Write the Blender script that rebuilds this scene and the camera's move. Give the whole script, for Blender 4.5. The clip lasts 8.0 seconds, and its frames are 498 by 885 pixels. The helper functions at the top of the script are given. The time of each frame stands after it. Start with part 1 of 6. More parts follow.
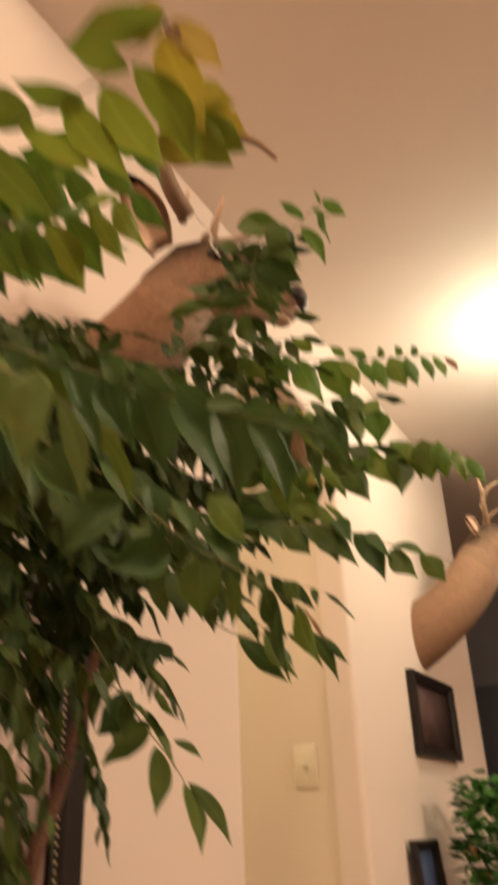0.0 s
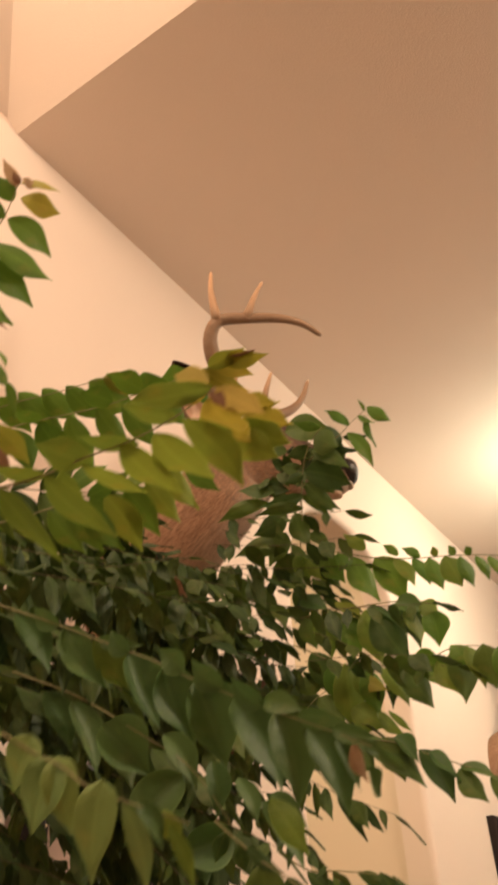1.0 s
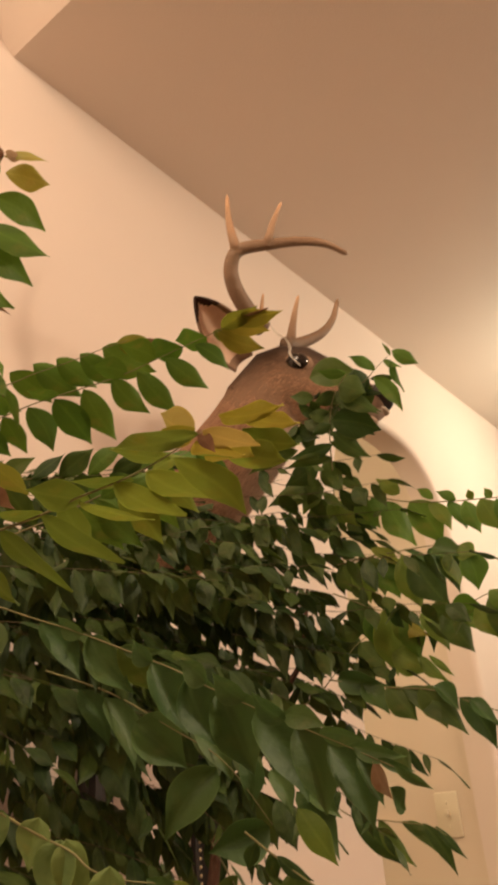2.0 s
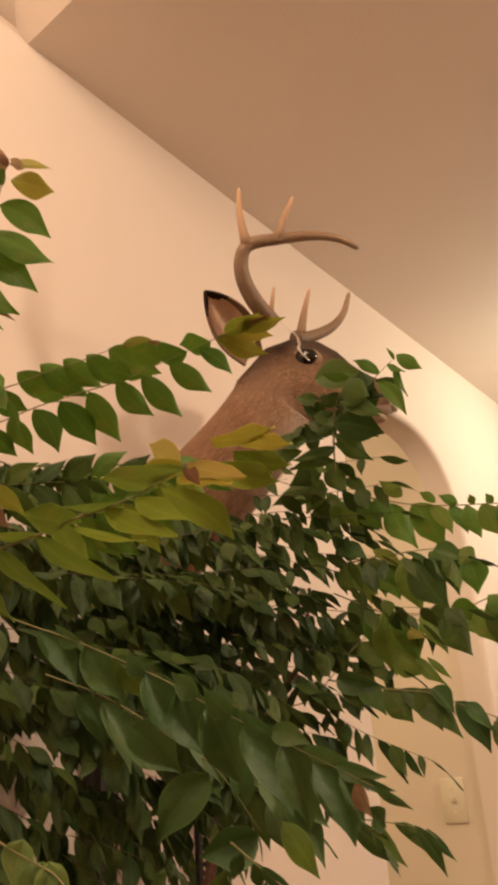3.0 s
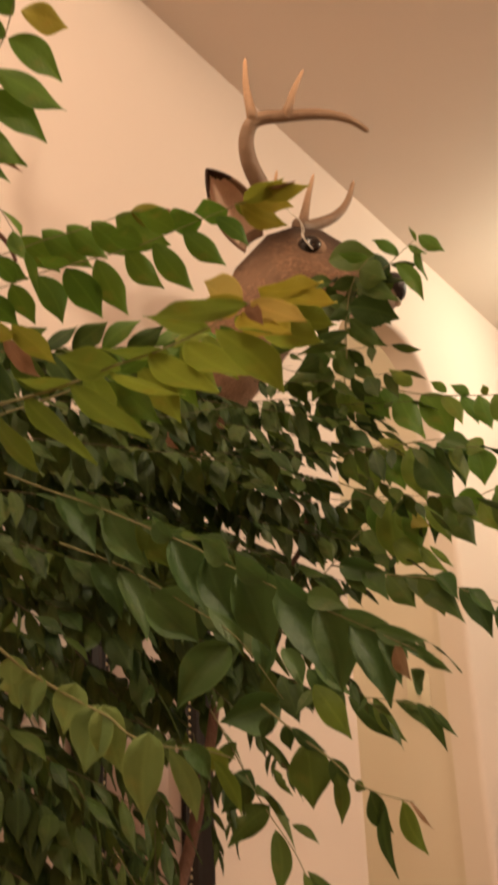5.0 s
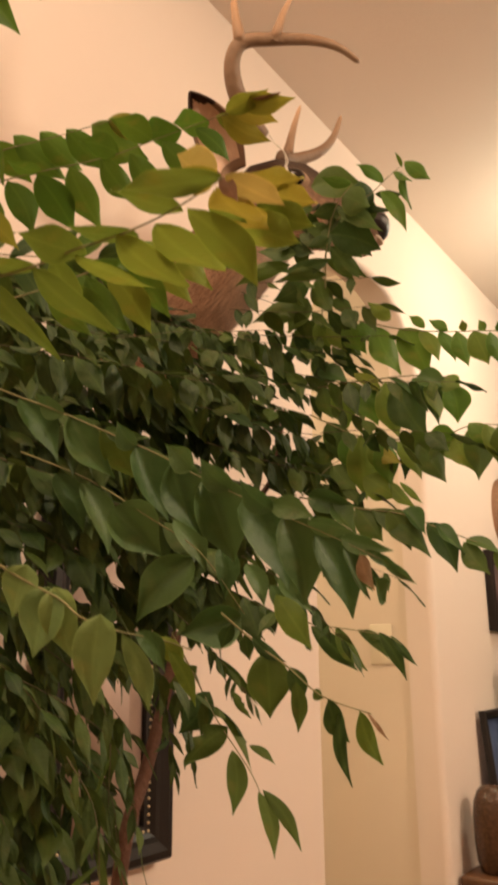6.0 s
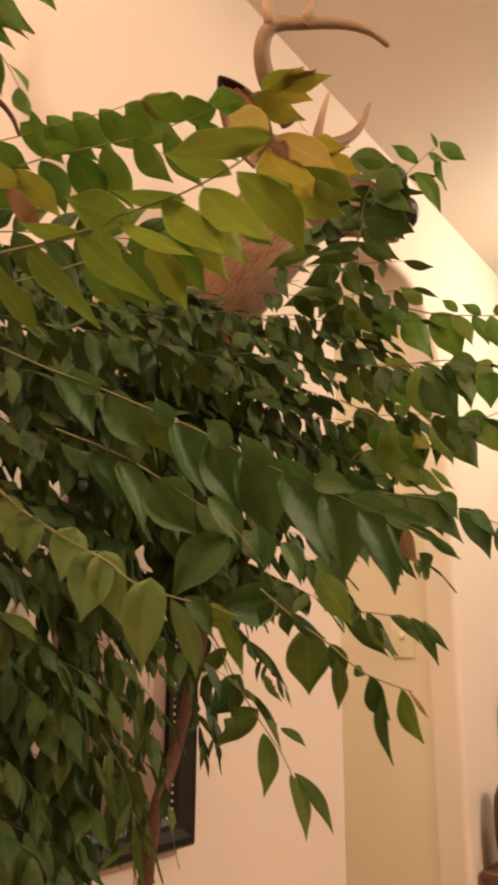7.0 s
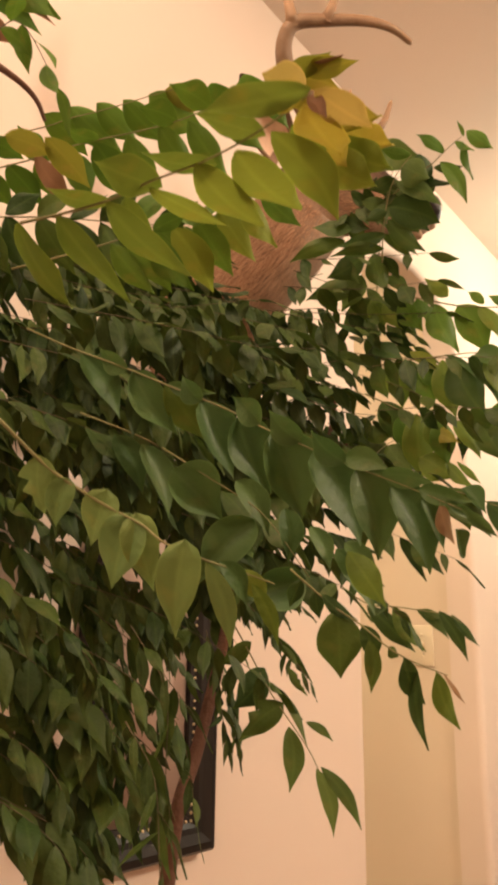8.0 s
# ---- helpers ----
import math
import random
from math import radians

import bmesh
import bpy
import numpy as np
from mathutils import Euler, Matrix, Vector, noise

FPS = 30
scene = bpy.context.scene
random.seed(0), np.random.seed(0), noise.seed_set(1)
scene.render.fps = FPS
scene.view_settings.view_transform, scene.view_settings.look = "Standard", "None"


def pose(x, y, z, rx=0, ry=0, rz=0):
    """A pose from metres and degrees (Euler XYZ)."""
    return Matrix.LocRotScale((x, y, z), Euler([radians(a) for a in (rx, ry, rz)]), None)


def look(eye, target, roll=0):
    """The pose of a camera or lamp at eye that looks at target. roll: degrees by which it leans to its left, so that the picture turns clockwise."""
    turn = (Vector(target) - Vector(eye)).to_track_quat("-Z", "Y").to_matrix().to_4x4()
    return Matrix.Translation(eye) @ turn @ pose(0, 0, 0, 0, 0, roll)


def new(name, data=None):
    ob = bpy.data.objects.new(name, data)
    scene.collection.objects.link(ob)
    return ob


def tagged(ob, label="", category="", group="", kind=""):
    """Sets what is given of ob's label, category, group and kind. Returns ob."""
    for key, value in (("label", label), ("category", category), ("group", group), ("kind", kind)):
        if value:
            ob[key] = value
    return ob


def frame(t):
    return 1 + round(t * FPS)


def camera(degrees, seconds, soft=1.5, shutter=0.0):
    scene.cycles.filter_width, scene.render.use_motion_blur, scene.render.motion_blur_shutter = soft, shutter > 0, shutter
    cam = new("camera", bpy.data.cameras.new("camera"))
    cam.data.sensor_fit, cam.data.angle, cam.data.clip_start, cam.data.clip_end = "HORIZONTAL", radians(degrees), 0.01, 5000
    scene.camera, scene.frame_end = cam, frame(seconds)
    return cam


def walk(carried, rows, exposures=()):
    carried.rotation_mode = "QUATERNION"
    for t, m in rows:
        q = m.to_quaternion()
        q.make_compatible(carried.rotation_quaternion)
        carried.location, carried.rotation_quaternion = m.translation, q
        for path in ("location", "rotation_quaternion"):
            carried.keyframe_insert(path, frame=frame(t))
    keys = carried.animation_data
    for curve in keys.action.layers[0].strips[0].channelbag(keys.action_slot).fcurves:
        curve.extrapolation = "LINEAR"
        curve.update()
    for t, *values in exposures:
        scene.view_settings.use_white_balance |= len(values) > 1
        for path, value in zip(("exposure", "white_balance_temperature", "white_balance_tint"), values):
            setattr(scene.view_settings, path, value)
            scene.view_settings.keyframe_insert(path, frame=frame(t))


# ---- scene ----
cam = camera(34.9, 8.0, soft=3.6, shutter=0.8)
PATH = [
    (0, (0.854, -1.519, 1.191), (0.012, 0.059, 2.086), -2.5),
    (0.3, (0.865, -1.559, 1.208), (0.003, -0.056, 2.207), -2.9),
    (0.5, (0.863, -1.564, 1.238), (-0.034, -0.12, 2.292), -2.6),
    (1, (0.899, -1.579, 1.282), (0.013, -0.182, 2.405), -3.0),
    (1.5, (0.93, -1.56, 1.316), (-0.05, -0.157, 2.351), -4.9),
    (1.7, (0.934, -1.566, 1.337), (-0.105, -0.153, 2.298), -5.3),
    (2.8, (0.952, -1.58, 1.372), (-0.172, -0.149, 2.201), -3.5),
    (3, (0.962, -1.578, 1.377), (-0.175, -0.161, 2.215), -3.4),
    (3.5, (0.959, -1.592, 1.372), (-0.179, -0.199, 2.248), -3.7),
    (4, (0.955, -1.594, 1.376), (-0.173, -0.168, 2.209), -3.1),
    (4.5, (0.918, -1.583, 1.361), (-0.204, -0.106, 2.108), -2.1),
    (4.7, (0.91, -1.581, 1.361), (-0.218, -0.082, 2.055), -2.3),
    (5.8, (0.895, -1.562, 1.34), (-0.217, 0.012, 1.875), -0.5),
    (6, (0.892, -1.557, 1.334), (-0.209, 0.029, 1.856), -0.4),
    (6.5, (0.885, -1.549, 1.328), (-0.229, 0.037, 1.818), 0.1),
    (7, (0.876, -1.558, 1.323), (-0.262, 0.005, 1.835), 0.4),
    (7.5, (0.866, -1.562, 1.317), (-0.282, -0.014, 1.854), 0.9),
    (8, (0.861, -1.551, 1.306), (-0.304, -0.018, 1.847), 0.8),
]
walk(cam, [(t, look(eye, target, roll)) for t, eye, target, roll in PATH], [(0, 0.12), (0.5, 0.22), (1.0, 0.22), (1.5, -0.02), (3.0, 0.0), (4.0, -0.02), (4.5, -0.04), (5.0, 0.04), (6.0, 0.25), (7.0, 0.28), (8.0, 0.5)])

# ---- light ----
world = bpy.data.worlds.new("night")
world.use_nodes = True
world.node_tree.nodes["Background"].inputs[0].default_value = (0.02, 0.02, 0.03, 1)
world.node_tree.nodes["Background"].inputs[1].default_value = 0.3
scene.world = world
scene.view_settings.exposure = 0.0


def point_lamp(name, place, watts, colour, radius):
    data = bpy.data.lights.new(name, "POINT")
    data.energy, data.color, data.shadow_soft_size = watts, colour, radius
    lamp = new(name, data)
    lamp.location = place
    return lamp


point_lamp("tray_lamp_light", (0.72, -1.80, 2.98), 35, (1.0, 0.735, 0.51), 0.32)
# unseen fill added further back to even out the wall
point_lamp("far_tray_lamp_light", (1.0, -3.0, 2.98), 56, (1.0, 0.735, 0.51), 0.25)
point_lamp("flush_lamp_light", (0.66, 0.93, 2.47), 13, (0.98, 0.93, 0.71), 0.09)
# added fill from the room side, no such fixture is known
point_lamp("room_lamp_light", (2.5, 0.10, 2.58), 90, (1.0, 0.79, 0.565), 0.14)
point_lamp("hall_lamp_light", (-0.9, -0.7, 2.38), 24, (1.0, 0.84, 0.56), 0.12)

# ---- materials ----


def material(name, colour, rough=0.6, second=None, scale=8.0, bump=0.0, bump_scale=60.0, metal=0.0, spec=0.5, detail=6.0, coat=0.0, stretch=None):
    """Principled surface with large blotches, fine grain and a fine relief."""
    m = bpy.data.materials.new(name)
    m.use_nodes = True
    nodes, links = m.node_tree.nodes, m.node_tree.links
    bsdf = nodes["Principled BSDF"]
    bsdf.inputs["Roughness"].default_value = rough
    bsdf.inputs["Metallic"].default_value = metal
    bsdf.inputs["Specular IOR Level"].default_value = spec
    bsdf.inputs["Coat Weight"].default_value = coat
    coord = nodes.new("ShaderNodeTexCoord")
    big = nodes.new("ShaderNodeTexNoise")
    big.inputs["Scale"].default_value, big.inputs["Detail"].default_value = scale, detail
    place = coord.outputs["Object"]
    if stretch:
        warp = nodes.new("ShaderNodeMapping")
        warp.inputs["Scale"].default_value = stretch
        links.new(place, warp.inputs["Vector"])
        place = warp.outputs["Vector"]
    links.new(place, big.inputs["Vector"])
    mix = nodes.new("ShaderNodeMix")
    mix.data_type = "RGBA"
    second = second or tuple(c * 0.88 for c in colour)
    mix.inputs["A"].default_value, mix.inputs["B"].default_value = (*colour, 1), (*second, 1)
    links.new(big.outputs["Fac"], mix.inputs["Factor"])
    links.new(mix.outputs["Result"], bsdf.inputs["Base Color"])
    if bump:
        fine = nodes.new("ShaderNodeTexNoise")
        fine.inputs["Scale"].default_value, fine.inputs["Detail"].default_value = bump_scale, 4
        links.new(place, fine.inputs["Vector"])
        relief = nodes.new("ShaderNodeBump")
        relief.inputs["Strength"].default_value, relief.inputs["Distance"].default_value = bump, 0.004
        links.new(fine.outputs["Fac"], relief.inputs["Height"])
        links.new(relief.outputs["Normal"], bsdf.inputs["Normal"])
    return m


def leaf_material(name, colour, second, tip, shine=0.54, through_light=0.3):
    """Leaf blade: colour that varies from leaf to leaf and over each blade, side veins as relief, light through the blade."""
    m = bpy.data.materials.new(name)
    m.use_nodes = True
    nodes, links = m.node_tree.nodes, m.node_tree.links
    bsdf = nodes["Principled BSDF"]
    bsdf.inputs["Roughness"].default_value = shine
    bsdf.inputs["Specular IOR Level"].default_value = 0.4
    coord = nodes.new("ShaderNodeTexCoord")
    info = nodes.new("ShaderNodeObjectInfo")
    island = nodes.new("ShaderNodeNewGeometry")
    add = nodes.new("ShaderNodeMath")
    add.operation = "ADD"
    links.new(info.outputs["Random"], add.inputs[0])
    links.new(island.outputs["Random Per Island"], add.inputs[1])
    frac = nodes.new("ShaderNodeMath")
    frac.operation = "FRACT"
    links.new(add.outputs[0], frac.inputs[0])
    mix = nodes.new("ShaderNodeMix")
    mix.data_type = "RGBA"
    mix.inputs["A"].default_value, mix.inputs["B"].default_value = (*colour, 1), (*second, 1)
    links.new(frac.outputs[0], mix.inputs["Factor"])
    # blotches, stronger towards a few ageing leaves
    blot = nodes.new("ShaderNodeTexNoise")
    blot.inputs["Scale"].default_value, blot.inputs["Detail"].default_value = 2.6, 4
    links.new(coord.outputs["UV"], blot.inputs["Vector"])
    ramp = nodes.new("ShaderNodeMapRange")
    ramp.inputs["From Min"].default_value, ramp.inputs["From Max"].default_value = 0.58, 0.95
    links.new(blot.outputs["Fac"], ramp.inputs["Value"])
    ageing = nodes.new("ShaderNodeMath")
    ageing.operation = "MULTIPLY"
    links.new(ramp.outputs["Result"], ageing.inputs[0])
    links.new(frac.outputs[0], ageing.inputs[1])
    mix2 = nodes.new("ShaderNodeMix")
    mix2.data_type = "RGBA"
    mix2.inputs["B"].default_value = (*tip, 1)
    links.new(ageing.outputs[0], mix2.inputs["Factor"])
    links.new(mix.outputs["Result"], mix2.inputs["A"])
    # paler midrib and side veins from the blade's own coordinates
    split = nodes.new("ShaderNodeSeparateXYZ")
    links.new(coord.outputs["UV"], split.inputs[0])
    across = nodes.new("ShaderNodeMath")
    across.operation = "ABSOLUTE"
    links.new(split.outputs["Y"], across.inputs[0])
    rib = nodes.new("ShaderNodeMapRange")
    rib.inputs["From Min"].default_value, rib.inputs["From Max"].default_value = 0.035, 0.0
    links.new(across.outputs[0], rib.inputs["Value"])
    ribmix = nodes.new("ShaderNodeMath")
    ribmix.operation = "MULTIPLY"
    ribmix.inputs[1].default_value = 0.16
    links.new(rib.outputs["Result"], ribmix.inputs[0])
    mix3 = nodes.new("ShaderNodeMix")
    mix3.data_type = "RGBA"
    mix3.inputs["B"].default_value = (*[min(1, c * 1.7 + 0.02) for c in second], 1)
    links.new(ribmix.outputs[0], mix3.inputs["Factor"])
    links.new(mix2.outputs["Result"], mix3.inputs["A"])
    # thin paler margin round the blade, a backlit rim put into the colour
    margin = nodes.new("ShaderNodeUVMap")
    margin.uv_map = "margin"
    border = nodes.new("ShaderNodeSeparateXYZ")
    links.new(margin.outputs["UV"], border.inputs[0])
    lit_rim = nodes.new("ShaderNodeMapRange")
    lit_rim.inputs["From Min"].default_value, lit_rim.inputs["From Max"].default_value = 0.90, 1.0
    lit_rim.inputs["To Max"].default_value = 0.32
    links.new(border.outputs["Y"], lit_rim.inputs["Value"])
    mix4 = nodes.new("ShaderNodeMix")
    mix4.data_type = "RGBA"
    mix4.inputs["B"].default_value = (*[min(1, c * 1.9 + 0.015) for c in second], 1)
    links.new(lit_rim.outputs["Result"], mix4.inputs["Factor"])
    links.new(mix3.outputs["Result"], mix4.inputs["A"])
    links.new(mix4.outputs["Result"], bsdf.inputs["Base Color"])
    slant = nodes.new("ShaderNodeMath")
    slant.operation = "MULTIPLY_ADD"
    links.new(across.outputs[0], slant.inputs[0])
    slant.inputs[1].default_value = -0.9
    links.new(split.outputs["X"], slant.inputs[2])
    wave = nodes.new("ShaderNodeMath")
    wave.operation = "SINE"
    times = nodes.new("ShaderNodeMath")
    times.operation = "MULTIPLY"
    times.inputs[1].default_value = 62
    links.new(slant.outputs[0], times.inputs[0])
    links.new(times.outputs[0], wave.inputs[0])
    relief = nodes.new("ShaderNodeBump")
    relief.inputs["Strength"].default_value, relief.inputs["Distance"].default_value = 0.05, 0.0006
    links.new(wave.outputs[0], relief.inputs["Height"])
    # soft puckering between the veins
    pucker = nodes.new("ShaderNodeTexNoise")
    pucker.inputs["Scale"].default_value, pucker.inputs["Detail"].default_value = 7.0, 2
    links.new(coord.outputs["UV"], pucker.inputs["Vector"])
    swell = nodes.new("ShaderNodeBump")
    swell.inputs["Strength"].default_value, swell.inputs["Distance"].default_value = 0.22, 0.004
    links.new(pucker.outputs["Fac"], swell.inputs["Height"])
    links.new(relief.outputs["Normal"], swell.inputs["Normal"])
    links.new(swell.outputs["Normal"], bsdf.inputs["Normal"])
    trans = nodes.new("ShaderNodeBsdfTranslucent")
    links.new(mix4.outputs["Result"], trans.inputs["Color"])
    both = nodes.new("ShaderNodeMixShader")
    both.inputs["Fac"].default_value = through_light
    links.new(bsdf.outputs[0], both.inputs[1])
    links.new(trans.outputs[0], both.inputs[2])
    links.new(both.outputs[0], nodes["Material Output"].inputs["Surface"])
    return m


def glow(name, colour, strength):
    m = bpy.data.materials.new(name)
    m.use_nodes = True
    bsdf = m.node_tree.nodes["Principled BSDF"]
    bsdf.inputs["Base Color"].default_value = (0.9, 0.88, 0.82, 1)
    bsdf.inputs["Emission Color"].default_value = (*colour, 1)
    bsdf.inputs["Emission Strength"].default_value = strength
    return m


plaster = material("painted_plaster", (0.78, 0.67, 0.595), 0.75, (0.74, 0.63, 0.555), 1.3, 0.10, 420, spec=0.25)
hall_paint = material("hall_paint", (0.745, 0.640, 0.515), 0.75, (0.695, 0.59, 0.47), 1.3, 0.10, 420, spec=0.25)
ceiling_paint = material("ceiling_paint", (0.83, 0.725, 0.635), 0.85, (0.79, 0.685, 0.60), 1.1, 0.25, 320, spec=0.2)
# colour of the far walls, with the shade they stand in put into it
shaded_wall_grey = material("shaded_wall_grey", (0.16, 0.15, 0.16), 0.8, (0.13, 0.12, 0.13), 2, 0.1, 300)
floor_wood = material("floor_wood", (0.24, 0.13, 0.07), 0.45, (0.17, 0.09, 0.05), 5, 0.1, 80)
dark_door = material("dark_doorway_grey", (0.05, 0.05, 0.06), 0.5, (0.04, 0.04, 0.05), 4, 0.05, 100)
black_frame = material("black_lacquer", (0.014, 0.012, 0.012), 0.4, (0.024, 0.02, 0.018), 14, 0.1, 120, spec=0.3)
brown_frame = material("dark_walnut", (0.010, 0.007, 0.006), 0.45, (0.018, 0.011, 0.009), 14, 0.1, 120, spec=0.25)
gold = material("pale_gold_bead", (0.80, 0.68, 0.46), 0.38, (0.70, 0.56, 0.34), 90, metal=0.6)
print_pink = material("faded_print", (0.36, 0.25, 0.20), 0.55, (0.52, 0.40, 0.34), 9, 0.0, detail=3)
print_pale = material("pale_print", (0.60, 0.47, 0.41), 0.55, (0.48, 0.36, 0.31), 14)
print_dark = material("dark_print", (0.03, 0.024, 0.032), 0.35, (0.16, 0.09, 0.075), 14, detail=4)
print_blue = material("blue_print", (0.02, 0.035, 0.09), 0.5, (0.09, 0.12, 0.22), 18, detail=3)
plate_plastic = material("ivory_plastic", (0.74, 0.66, 0.50), 0.4, (0.70, 0.62, 0.47), 20)
fur = material("deer_fur", (0.172, 0.100, 0.064), 0.9, (0.36, 0.238, 0.162), 46, 0.45, 900, spec=0.10, stretch=(0.22, 1.0, 1.0))
fur_dark = material("dark_fur", (0.035, 0.020, 0.014), 0.85, (0.06, 0.035, 0.025), 40, 0.5, 260, spec=0.15)
fur_pale = material("pale_fur", (0.58, 0.45, 0.34), 0.9, (0.46, 0.33, 0.24), 40, 0.5, 260, spec=0.15)
fur_white = material("white_fur", (0.74, 0.66, 0.57), 0.9, (0.60, 0.50, 0.41), 40, 0.5, 260, spec=0.15)
fur_ring = material("eye_ring_fur", (0.36, 0.25, 0.17), 0.9, (0.28, 0.18, 0.12), 40, 0.5, 260, spec=0.1)
ear_fur = material("inner_ear_fur", (0.85, 0.64, 0.49), 0.9, (0.62, 0.41, 0.29), 50, 0.5, 300, spec=0.1, stretch=(1, 1, 0.3))
nose_skin = material("nose_skin", (0.012, 0.008, 0.008), 0.32, (0.02, 0.014, 0.013), 60, 0.4, 300)
eye_glass = material("dark_glass_eye", (0.010, 0.006, 0.004), 0.16, (0.014, 0.008, 0.005), 30, coat=0.25)
antler_bone = material("antler_bone", (0.21, 0.125, 0.072), 0.55, (0.34, 0.22, 0.135), 30, 0.5, 90)
string_white = material("white_string", (0.75, 0.70, 0.62), 0.6)
bark = material("brown_bark", (0.085, 0.040, 0.025), 0.85, (0.18, 0.088, 0.055), 60, 0.7, 180)
twig = material("brown_green_twig", (0.075, 0.070, 0.028), 0.7, (0.11, 0.075, 0.035), 40)
green_stem = material("green_stem", (0.19, 0.21, 0.075), 0.6, (0.22, 0.18, 0.08), 40)
wood_table = material("dark_table_wood", (0.10, 0.045, 0.02), 0.35, (0.16, 0.075, 0.035), 12, 0.08, 60)
glazed = material("brown_glaze", (0.016, 0.007, 0.004), 0.25, (0.11, 0.052, 0.024), 110, 0.85, 90, coat=0.3, spec=0.3)
terracotta = material("terracotta", (0.36, 0.16, 0.09), 0.8, (0.29, 0.12, 0.07), 10, 0.3, 120)
soil_mat = material("soil", (0.05, 0.033, 0.022), 0.95, (0.08, 0.05, 0.035), 30, 0.8, 60)
lamp_glass = glow("opal_lamp_glass", (1.0, 0.80, 0.52), 9.0)
brass = material("brass", (0.55, 0.38, 0.18), 0.35, metal=0.9)
leaf_green = leaf_material("leaf_green", (0.084, 0.190, 0.022), (0.135, 0.250, 0.028), (0.28, 0.27, 0.05), through_light=0.36)
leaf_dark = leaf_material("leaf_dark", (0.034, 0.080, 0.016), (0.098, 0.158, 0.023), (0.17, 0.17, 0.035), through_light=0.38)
# darker copy of leaf_dark for the sprays, the tree's shade put into the colour
leaf_shaded = leaf_material("leaf_shaded", (0.025, 0.060, 0.012), (0.068, 0.112, 0.016), (0.13, 0.13, 0.03), through_light=0.24)
leaf_cool = leaf_material("leaf_cool", (0.054, 0.122, 0.030), (0.088, 0.162, 0.042), (0.14, 0.18, 0.05), shine=0.5)
leaf_young = leaf_material("leaf_young", (0.45, 0.37, 0.10), (0.52, 0.40, 0.12), (0.54, 0.31, 0.08), through_light=0.36)
leaf_gold = leaf_material("leaf_gold", (0.29, 0.30, 0.035), (0.38, 0.33, 0.045), (0.44, 0.29, 0.06), through_light=0.36)
leaf_moss = leaf_material("leaf_moss", (0.128, 0.212, 0.028), (0.175, 0.252, 0.034), (0.26, 0.24, 0.03), through_light=0.36)
leaf_pale = leaf_material("leaf_pale", (0.150, 0.255, 0.085), (0.205, 0.300, 0.085), (0.34, 0.32, 0.08))
leaf_lime = leaf_material("leaf_lime", (0.190, 0.290, 0.036), (0.260, 0.350, 0.046), (0.36, 0.34, 0.05), through_light=0.36)
leaf_olive = leaf_material("leaf_olive", (0.18, 0.23, 0.025), (0.25, 0.25, 0.035), (0.36, 0.26, 0.06), through_light=0.4)
leaf_tan = leaf_material("leaf_tan", (0.44, 0.32, 0.18), (0.40, 0.25, 0.15), (0.26, 0.13, 0.06), through_light=0.4)
leaf_brown = leaf_material("leaf_brown", (0.30, 0.17, 0.10), (0.24, 0.13, 0.07), (0.16, 0.09, 0.05))
leaf_bright = leaf_material("leaf_bright", (0.045, 0.17, 0.032), (0.08, 0.23, 0.042), (0.20, 0.30, 0.06))
bloom_orange = material("orange_bloom", (0.50, 0.24, 0.12), 0.8, (0.42, 0.30, 0.12), 60)



def add_markings(m, dark, pale):
    """Natural fur markings from the mesh's own "mark" layer: below zero dark, above zero pale."""
    nodes, links = m.node_tree.nodes, m.node_tree.links
    bsdf = nodes["Principled BSDF"]
    source = bsdf.inputs["Base Color"].links[0].from_socket
    mark = nodes.new("ShaderNodeAttribute")
    mark.attribute_name = "mark"
    for sign, colour in ((-1, dark), (1, pale)):
        level = nodes.new("ShaderNodeMath")
        level.operation, level.use_clamp = "MULTIPLY", True
        level.inputs[1].default_value = sign
        links.new(mark.outputs["Fac"], level.inputs[0])
        mix = nodes.new("ShaderNodeMix")
        mix.data_type = "RGBA"
        mix.inputs["B"].default_value = (*colour, 1)
        links.new(level.outputs[0], mix.inputs["Factor"])
        links.new(source, mix.inputs["A"])
        source = mix.outputs["Result"]
    links.new(source, bsdf.inputs["Base Color"])


coat_fur = material("coat_hair", (0.27, 0.145, 0.086), 0.8, (0.54, 0.33, 0.21), 30, spec=0.2)
coat_nodes, coat_links = coat_fur.node_tree.nodes, coat_fur.node_tree.links
strand = coat_nodes.new("ShaderNodeNewGeometry")
coat_links.new(strand.outputs["Random Per Island"], [n for n in coat_nodes if n.type == "MIX"][0].inputs["Factor"])
add_markings(coat_fur, (0.050, 0.034, 0.026), (0.55, 0.45, 0.36))
add_markings(fur, (0.055, 0.040, 0.034), (0.58, 0.50, 0.43))
add_markings(antler_bone, (0.12, 0.075, 0.05), (0.64, 0.40, 0.24))

# ---- mesh helpers ----


def mesh_of(bm, name, mat, smooth=True):
    me = bpy.data.meshes.new(name)
    bmesh.ops.recalc_face_normals(bm, faces=bm.faces)
    bm.to_mesh(me)
    bm.free()
    for f in me.polygons:
        f.use_smooth = smooth
    me.materials.append(mat)
    return me


def thing(name, place, label="", category="", group="", kind=""):
    ob = new(name)
    ob.location = place
    ob.empty_display_size = 0.05
    return tagged(ob, label, category, group, kind)


def part(name, bm, mat, parent, label="", place=(0, 0, 0), smooth=True):
    ob = new(name, mesh_of(bm, name, mat, smooth))
    ob.parent, ob.location = parent, place
    return tagged(ob, label)


